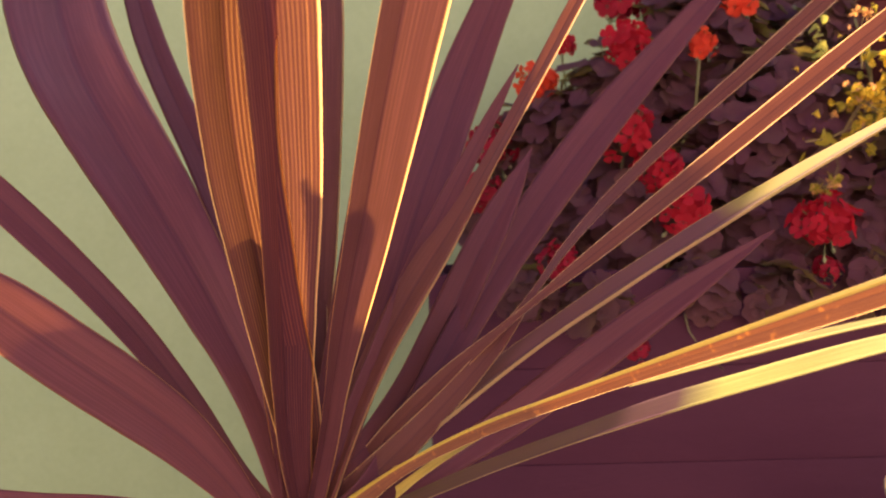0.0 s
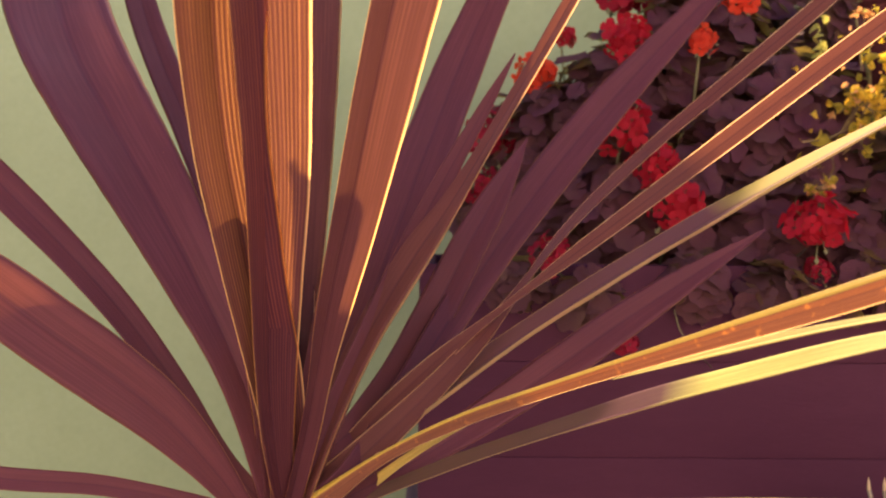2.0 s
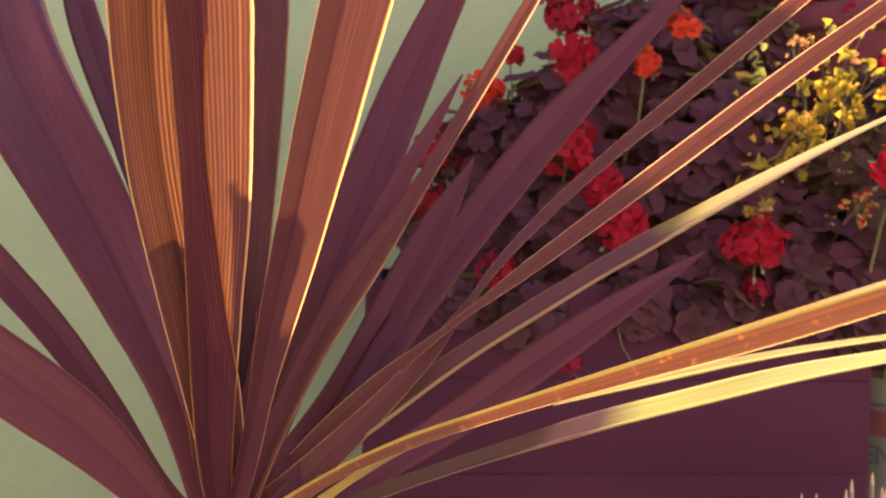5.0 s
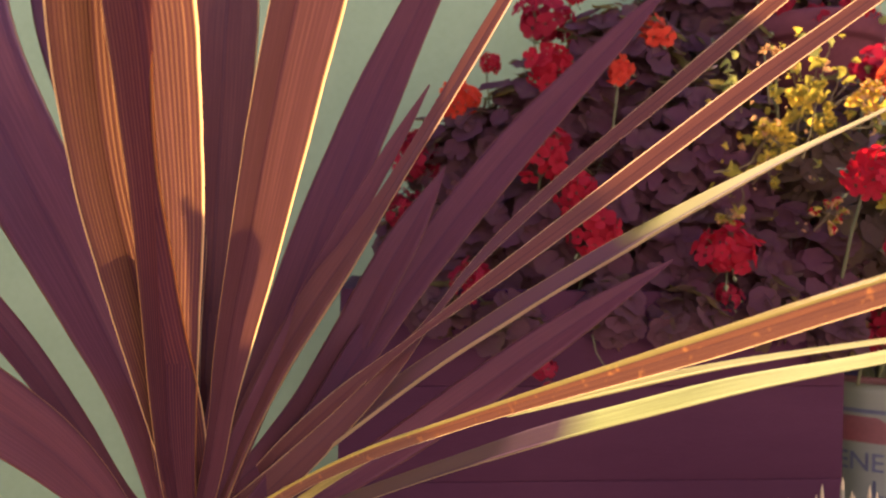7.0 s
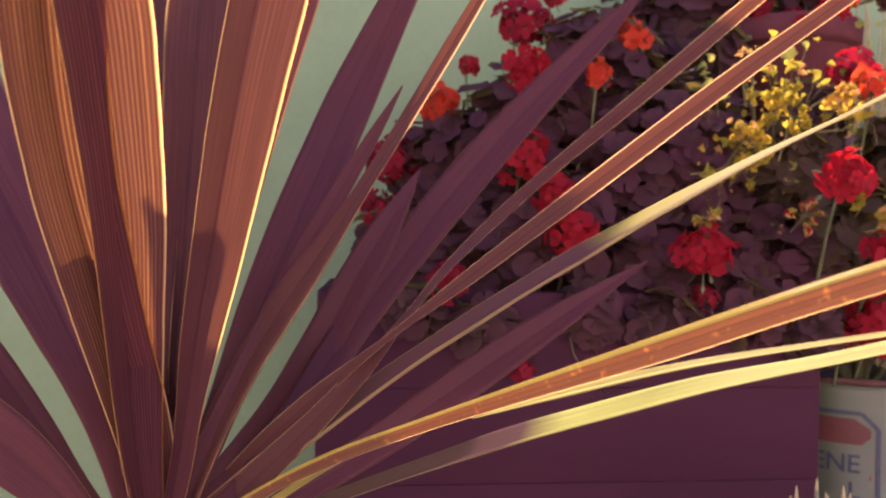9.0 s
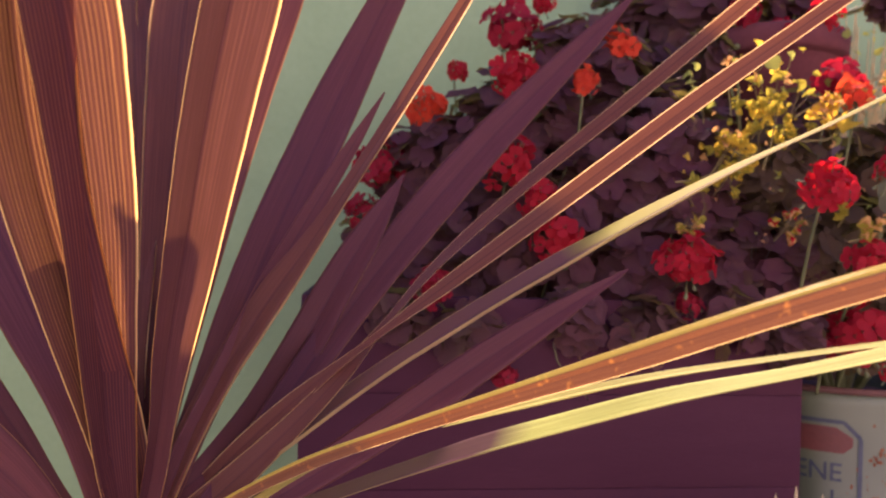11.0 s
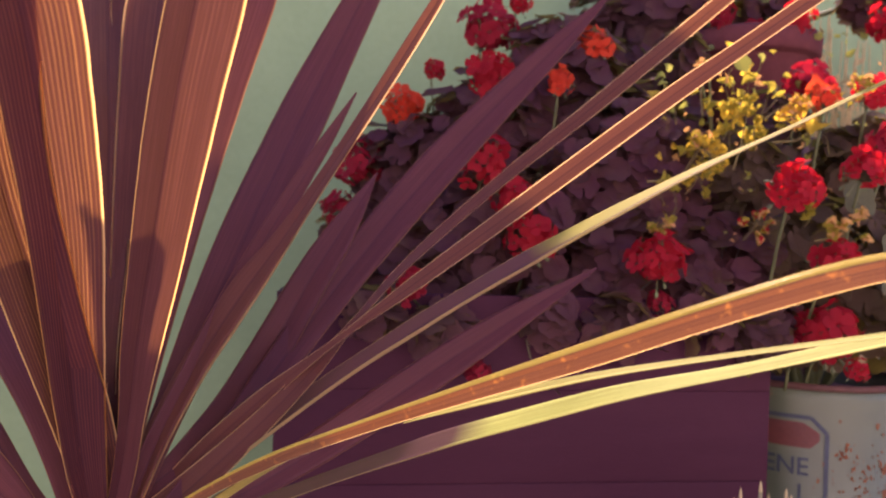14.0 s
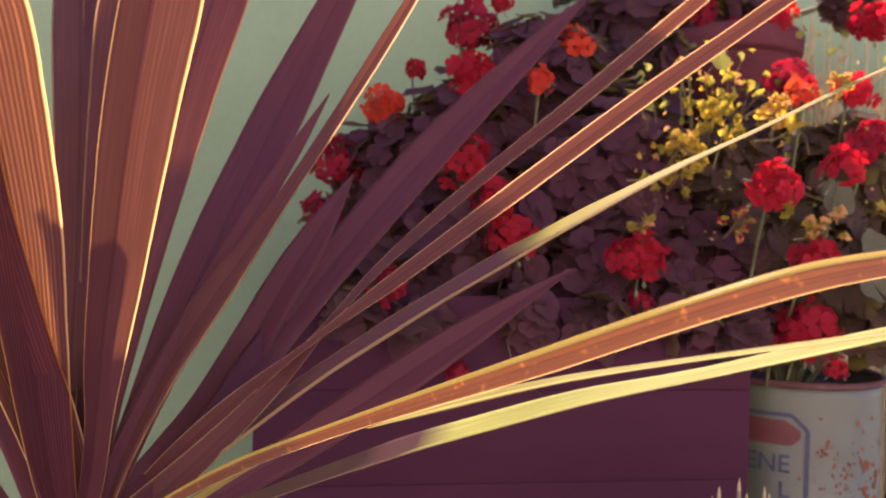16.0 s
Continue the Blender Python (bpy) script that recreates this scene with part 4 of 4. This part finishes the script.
def spent_umbel(plant, at, radius, kinds, count, seed):
    """A withering flower head: thin pedicels that spread from one point, each with a few shrivelled petals at its end."""
    rnd = random.Random(seed)
    at = Vector(at) - plant.location
    ribs, ends = Heap(), []
    sway = Vector((rnd.uniform(-0.5, 0.5), 0.9, -1.0)) * radius
    v, f = tube([sway, sway * 0.45 + Vector((0.1 * radius, 0, 0)), (0, 0, 0)], [0.0010, 0.0009, 0.0010], 5)
    ribs.add(v, f)
    for k in range(count):
        way = Vector((rnd.gauss(0, 1), rnd.gauss(-0.3, 0.6), rnd.gauss(0.25, 0.8))).normalized() * radius * rnd.uniform(0.45, 1.1)
        v, f = tube([(0, 0, 0), way * 0.5 + Vector((0, 0, 0.06 * radius)), way], [0.0006, 0.0005, 0.0007], 4)
        ribs.add(v, f)
        ends.append(way)
    head = hung("spent_flower_head", ribs.mesh("spent_flower_head", lit_twig), plant, Matrix.Translation(at), "withering flower head with shrivelled " + kinds[0] + " petals")
    for k, way in enumerate(ends):
        for j in range(3):
            kind = kinds[(k + j) % len(kinds)]
            turn = way.normalized() + Vector((rnd.uniform(-0.6, 0.6), rnd.uniform(-0.6, 0.6), rnd.uniform(-0.6, 0.6)))
            lie = turned(turn, rnd.uniform(0, 6.3)) @ Matrix.Rotation(-math.pi / 2, 4, "X")
            size = rnd.uniform(0.009, 0.019) * (0.65 + radius / 0.06)
            hung("dry_petal", SHRIVELLED[kind][(k + j) % 3], head, Matrix.Translation(way * rnd.uniform(0.9, 1.1)) @ lie @ Matrix.Scale(size, 4))


SHRIVELLED = {
    "yellow": [mesh_from("dry_petal", *crinkled_leaf(71 + k, 0.36), [yellow_leaf]) for k in range(3)],
    "olive": [mesh_from("dry_petal", *crinkled_leaf(74 + k, 0.30), [olive_green]) for k in range(3)],
    "amber": [mesh_from("dry_petal", *crinkled_leaf(77 + k, 0.34), [wilted]) for k in range(3)],
    "red": [mesh_from("dry_petal", *crinkled_leaf(80 + k, 0.34), [red_petal]) for k in range(3)],
}
for k, (at, radius, kinds, count) in enumerate((
        ((0.549, 0.985, 1.154), 0.030, ("yellow", "yellow", "olive"), 13),
        ((0.533, 0.992, 1.166), 0.016, ("olive", "amber"), 7),
        ((0.587, 0.985, 1.200), 0.026, ("yellow", "olive"), 10),
        ((0.678, 0.990, 1.208), 0.026, ("yellow", "amber", "yellow"), 11),
        ((0.625, 1.000, 1.181), 0.020, ("olive", "yellow"), 7),
        ((0.704, 0.905, 1.052), 0.034, ("amber", "amber", "olive"), 9),
        ((0.472, 0.945, 1.050), 0.015, ("olive", "amber"), 7),
        ((0.609, 0.955, 1.056), 0.022, ("red", "olive", "amber"), 7),
        ((0.772, 0.980, 1.249), 0.018, ("amber", "olive"), 7),
        ((0.606, 1.000, 1.223), 0.022, ("olive", "olive", "yellow"), 8),
        ((0.541, 0.990, 1.118), 0.022, ("olive", "yellow"), 8),
        ((0.666, 0.920, 1.071), 0.017, ("olive",), 6))):
    spent_umbel(tin_plant, at, radius, kinds, count, 90 + k)
# bare side shoots
for line in (((0.640, 0.996, 1.205), (0.668, 0.990, 1.225), (0.702, 0.985, 1.236)), ((0.650, 0.992, 1.172), (0.680, 0.986, 1.174), (0.708, 0.985, 1.190)), ((0.556, 1.010, 1.205), (0.552, 1.012, 1.240), (0.560, 1.014, 1.275)), ((0.470, 0.990, 1.110), (0.500, 0.990, 1.113), (0.530, 0.990, 1.128)), ((0.668, 0.915, 1.035), (0.690, 0.908, 1.040), (0.715, 0.905, 1.052)), ((0.590, 0.985, 1.130), (0.600, 0.985, 1.165), (0.612, 0.990, 1.215))):
    v, f = tube([Vector(q) - tin_plant.location for q in line], [0.0016, 0.0013, 0.0008], 5)
    twigs.add(v, f)
tagged(hung("twig", twigs.mesh("twig", lit_twig), tin_plant), "thin yellowing twigs", kind="stuff")
# small pale scraps added to stand for glints of sun among the leaves
for k in range(60):
    bit = Vector((rnd.uniform(0.48, 0.86), rnd.uniform(0.94, 1.0), rnd.uniform(1.02, 1.28))) - tin_plant.location
    scrap = ("olive", "pale", "bud")[k % 3]
    hung("leaf_scrap", WITHERED[scrap][k % 2], tin_plant, Matrix.Translation(bit) @ turned((rnd.uniform(-1, 1), -0.6, rnd.uniform(-0.5, 1)), rnd.uniform(0, 6.3)) @ Matrix.Scale(rnd.uniform(0.003, 0.007), 4), LOOKS[scrap])
SAGE = mesh_from("round_leaf", *round_leaf(8, 6), [sage_leaf])
for x, y, z, size in ((0.742, 0.937, 1.091, 0.058), (0.808, 0.948, 0.980, 0.06), (0.828, 0.978, 1.030, 0.05)):
    hung("round_leaf", SAGE, tin_plant, Matrix.Translation(Vector((x, y, z)) - tin_plant.location) @ turned((0.2, -0.9, 0.3), 0.4) @ Matrix.Scale(size, 4), "broad dull sage-green leaf")
for k in range(7):
    p = Vector((0.488 + rnd.uniform(-0.006, 0.006), 0.984 + rnd.uniform(-0.01, 0.01), 1.263 - 0.009 * k)) - tin_plant.location
    hung("young_leaf", WITHERED["bud"][k % 2], tin_plant, Matrix.Translation(p) @ turned((rnd.uniform(-0.8, 0.8), -0.7, rnd.uniform(-0.2, 0.8)), rnd.uniform(0, 6)) @ Matrix.Scale(rnd.uniform(0.010, 0.018), 4), LOOKS["bud"])
# lime leaves added to stand for sunlit specks on the dark bush
for k in range(46):
    p = Vector((0.891 + rnd.uniform(-0.17, 0.2), 1.295 + rnd.uniform(-0.05, 0.05), 1.431 + rnd.uniform(-0.05, 0.06))) - pot_plant.location
    hung("lime_leaf", LIME_SHAPES[k % 2], pot_plant, Matrix.Translation(p) @ turned((rnd.uniform(-1, 1), -0.6, rnd.uniform(-0.3, 1)), rnd.uniform(0, 6)) @ Matrix.Scale(rnd.uniform(0.007, 0.016), 4), "small yellow-green leaf")


# ---------------------------------------------------------------- enamel tin
TIN = Vector((0.815, 1.157, 0.452))
TIN_R, TIN_TOP = 0.14, 0.823
tin = empty("enamel_tin", TIN, "old round white enamel tin with rust spots and blue-bordered label", "tin")
hgt = TIN_TOP - TIN.z
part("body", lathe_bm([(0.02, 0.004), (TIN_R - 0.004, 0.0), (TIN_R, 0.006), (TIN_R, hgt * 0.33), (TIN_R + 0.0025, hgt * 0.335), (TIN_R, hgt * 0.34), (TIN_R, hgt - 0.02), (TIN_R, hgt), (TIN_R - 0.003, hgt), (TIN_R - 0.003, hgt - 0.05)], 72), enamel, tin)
part("rim", lathe_bm([(TIN_R - 0.005, hgt - 0.004), (TIN_R + 0.003, hgt - 0.005), (TIN_R + 0.005, hgt), (TIN_R + 0.003, hgt + 0.005), (TIN_R - 0.004, hgt + 0.004), (TIN_R - 0.006, hgt)], 72), rusty_metal, tin, "rusted rolled rim")
part("soil", lathe_bm([(TIN_R - 0.004, hgt - 0.03), (TIN_R * 0.6, hgt - 0.02), (0.001, hgt - 0.018)], 40), soil, tin)


def on_tin(deg, z, out=0.0016):
    a = radians(deg - 90)
    return Vector(((TIN_R + out) * math.cos(a), (TIN_R + out) * math.sin(a), z))


def tin_band(name, corners, width, mat, label=""):
    """A painted line along (angle, height) corners on the tin's side."""
    heap = Heap()
    for (a0, z0), (a1, z1) in zip(corners[:-1], corners[1:]):
        n = max(2, int(abs(a1 - a0) / 3) + 1)
        da, dz = (a1 - a0) * radians(1) * TIN_R, z1 - z0
        ln = math.hypot(da, dz)
        oa, oz = -dz / ln * width / 2 / TIN_R / radians(1), da / ln * width / 2
        vs, fs = [], []
        for k in range(n + 1):
            s = k / n
            vs += [on_tin(a0 + (a1 - a0) * s + oa, z0 + dz * s + oz), on_tin(a0 + (a1 - a0) * s - oa, z0 + dz * s - oz)]
            if k:
                fs.append((2 * k - 2, 2 * k - 1, 2 * k + 1, 2 * k))
        heap.add(vs, fs)
    return hung(name, heap.mesh(name, mat), tin, label=label)


def tin_patch(name, corners, mat, label=""):
    """A painted field: rows of (height, left angle, right angle)."""
    vs, fs, n = [], [], 24
    for z, a0, a1 in corners:
        vs += [on_tin(a0 + (a1 - a0) * k / n, z, 0.0012) for k in range(n + 1)]
    for r in range(len(corners) - 1):
        fs += [(r * (n + 1) + k, r * (n + 1) + k + 1, (r + 1) * (n + 1) + k + 1, (r + 1) * (n + 1) + k) for k in range(n)]
    return hung(name, mesh_from(name, vs, fs, [mat]), tin, label=label)


def tin_word(text, left, z, size, wide=1.0):
    """Lettering bent round the tin's side, starting at an angle."""
    cu = bpy.data.curves.new("lettering", "FONT")
    cu.body, cu.size, cu.offset = text, size, size * 0.012
    tmp = bpy.data.objects.new("lettering", cu)
    scene.collection.objects.link(tmp)
    me = bpy.data.meshes.new_from_object(tmp.evaluated_get(bpy.context.evaluated_depsgraph_get()))
    bpy.data.objects.remove(tmp)
    for vert in me.vertices:
        vert.co = on_tin(left + vert.co.x * wide / TIN_R / radians(1), z + vert.co.y, 0.0016)
    me.materials.clear()
    me.materials.append(label_blue)
    me.update()
    return hung("lettering", me, tin, label="worn dark blue lettering")


LT = hgt - 0.045  # top line of the label
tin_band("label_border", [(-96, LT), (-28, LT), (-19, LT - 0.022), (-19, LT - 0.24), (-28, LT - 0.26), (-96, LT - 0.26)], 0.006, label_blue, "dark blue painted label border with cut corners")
tin_patch("label_panel", [(LT - 0.008, -94, -32), (LT - 0.022, -94, -23), (LT - 0.034, -94, -23), (LT - 0.045, -94, -28)], label_red, "faded orange-red label field, darkened for shade on the tin")
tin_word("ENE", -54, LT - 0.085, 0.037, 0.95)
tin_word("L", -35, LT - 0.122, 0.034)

# rust breaking through the enamel beside the label, in specks and short runs
rnd = random.Random(31)
specks = Heap()
for k in range(130):
    if k < 65:
        a, z = rnd.gauss(3, 11), LT - 0.075 + rnd.gauss(0, 0.022)
    else:
        a, z = rnd.uniform(-18, 60), LT - rnd.uniform(0.0, 0.2)
    big = rnd.uniform(0.0006, 0.0026) * (1 if k % 7 else 1.5)
    if k % 9 == 0:
        a, z, big = rnd.uniform(18, 34), LT - rnd.uniform(0.06, 0.17), rnd.uniform(0.003, 0.007)
    ring = [(1 + 0.5 * rnd.uniform(-1, 1)) * big for _ in range(9)]
    vs = [on_tin(a, z, 0.001)] + [on_tin(a + ring[j] * math.cos(j * 0.698) / TIN_R / radians(1), z + ring[j] * math.sin(j * 0.698) * 1.2, 0.001) for j in range(9)]
    specks.add(vs, [(0, j + 1, (j + 1) % 9 + 1) for j in range(9)])
tagged(hung("rust_spot", specks.mesh("rust_spot", rust_brown), tin), "brown rust specks and runs", kind="stuff")


# ---------------------------------------------------------------- terracotta pot on a plinth
plinth = part("pot_plinth", box_bm((0.69, 1.27, 0.451), (0.94, 1.49, 1.229), 0.01), masonry)
tagged(plinth, "plain dark rendered block carrying a flower pot", "plinth", kind="structure")
pot = empty("terracotta_pot", (0.812, 1.374, 1.231), "reddish-brown terracotta flower pot with a thick rim", "pot")
part("body", lathe_bm([(0.07, 0.0), (0.085, 0.004), (0.115, 0.14), (0.118, 0.145), (0.128, 0.146), (0.132, 0.152), (0.134, 0.185), (0.128, 0.19), (0.118, 0.188), (0.114, 0.16)], 56), terracotta, pot)
part("soil", lathe_bm([(0.115, 0.165), (0.05, 0.17), (0.001, 0.17)], 32), soil, pot)

# ---------------------------------------------------------------- succulent
spike_pot = empty("succulent_pot", (0.530, 0.792, 0.452), "small dark clay pot with a spiky pale-tipped succulent", "plant")
part("pot", lathe_bm([(0.03, 0.0), (0.055, 0.002), (0.07, 0.16), (0.076, 0.162), (0.077, 0.19), (0.07, 0.192), (0.066, 0.175)], 40), terracotta, spike_pot)
part("soil", lathe_bm([(0.067, 0.178), (0.001, 0.182)], 24), soil, spike_pot)
rnd = random.Random(5)
for k in range(17):
    a, out = 2.4 * k, 0.012 + 0.0042 * k * 0.9
    tall = 0.306 + rnd.uniform(-0.032, 0.012) - out * 0.45
    c, s = math.cos(a), math.sin(a)
    pts = [(out * 0.5 * c, out * 0.5 * s, 0.178), (out * c, out * s, 0.178 + (tall - 0.178) * 0.55), (out * 1.12 * c, out * 1.12 * s, tall - 0.014), (out * 1.13 * c, out * 1.13 * s, tall)]
    v, f = tube(pts[:3], [0.0042, 0.0036, 0.0022], 7)
    blade = hung("fleshy_leaf", mesh_from("fleshy_leaf", v, f, [succulent_skin]), spike_pot)
    v, f = tube([pts[2], Vector(pts[2]).lerp(Vector(pts[3]), 0.6), pts[3]], [0.0022, 0.0014, 0.0002], 7)
    hung("tip", mesh_from("tip", v, f, [pale_tip]), blade, label="pale dry pointed tip")

# ---------------------------------------------------------------- dry weeds at the low wall
rnd = random.Random(8)
weeds = Heap()
for k in range(170):
    x, y = rnd.uniform(0.98, 1.75), WALL_Y - rnd.uniform(0.02, 0.16)
    tall = rnd.uniform(0.84, 1.14)
    lean = rnd.uniform(-0.10, 0.10)
    v, f = tube([(x, y, 0.45), (x + lean * 0.3, y, 0.45 + tall * 0.5), (x + lean, y - 0.02, 0.45 + tall)], [0.0024, 0.002, 0.0012], 4)
    weeds.add(v, f)
    for j in range(7):
        h = 0.45 + tall * rnd.uniform(0.55, 1.0)
        at = Vector((x + lean * (h - 0.45) / tall, y, h))
        weeds.add([(0, 0, 0), (-0.18, 0, 0.5), (0.18, 0.05, 0.5), (0, 0.1, 1)], [(0, 2, 3, 1)], Matrix.Translation(at) @ turned((rnd.uniform(-1, 1), rnd.uniform(-1, 0.3), rnd.uniform(0.2, 1)), rnd.uniform(0, 6)) @ Matrix.Scale(rnd.uniform(0.015, 0.04), 4))
tagged(new("dry_weeds", weeds.mesh("dry_weeds", dry_stem)), "tall dry straw-coloured weeds growing by the wall", "weeds", kind="stuff")
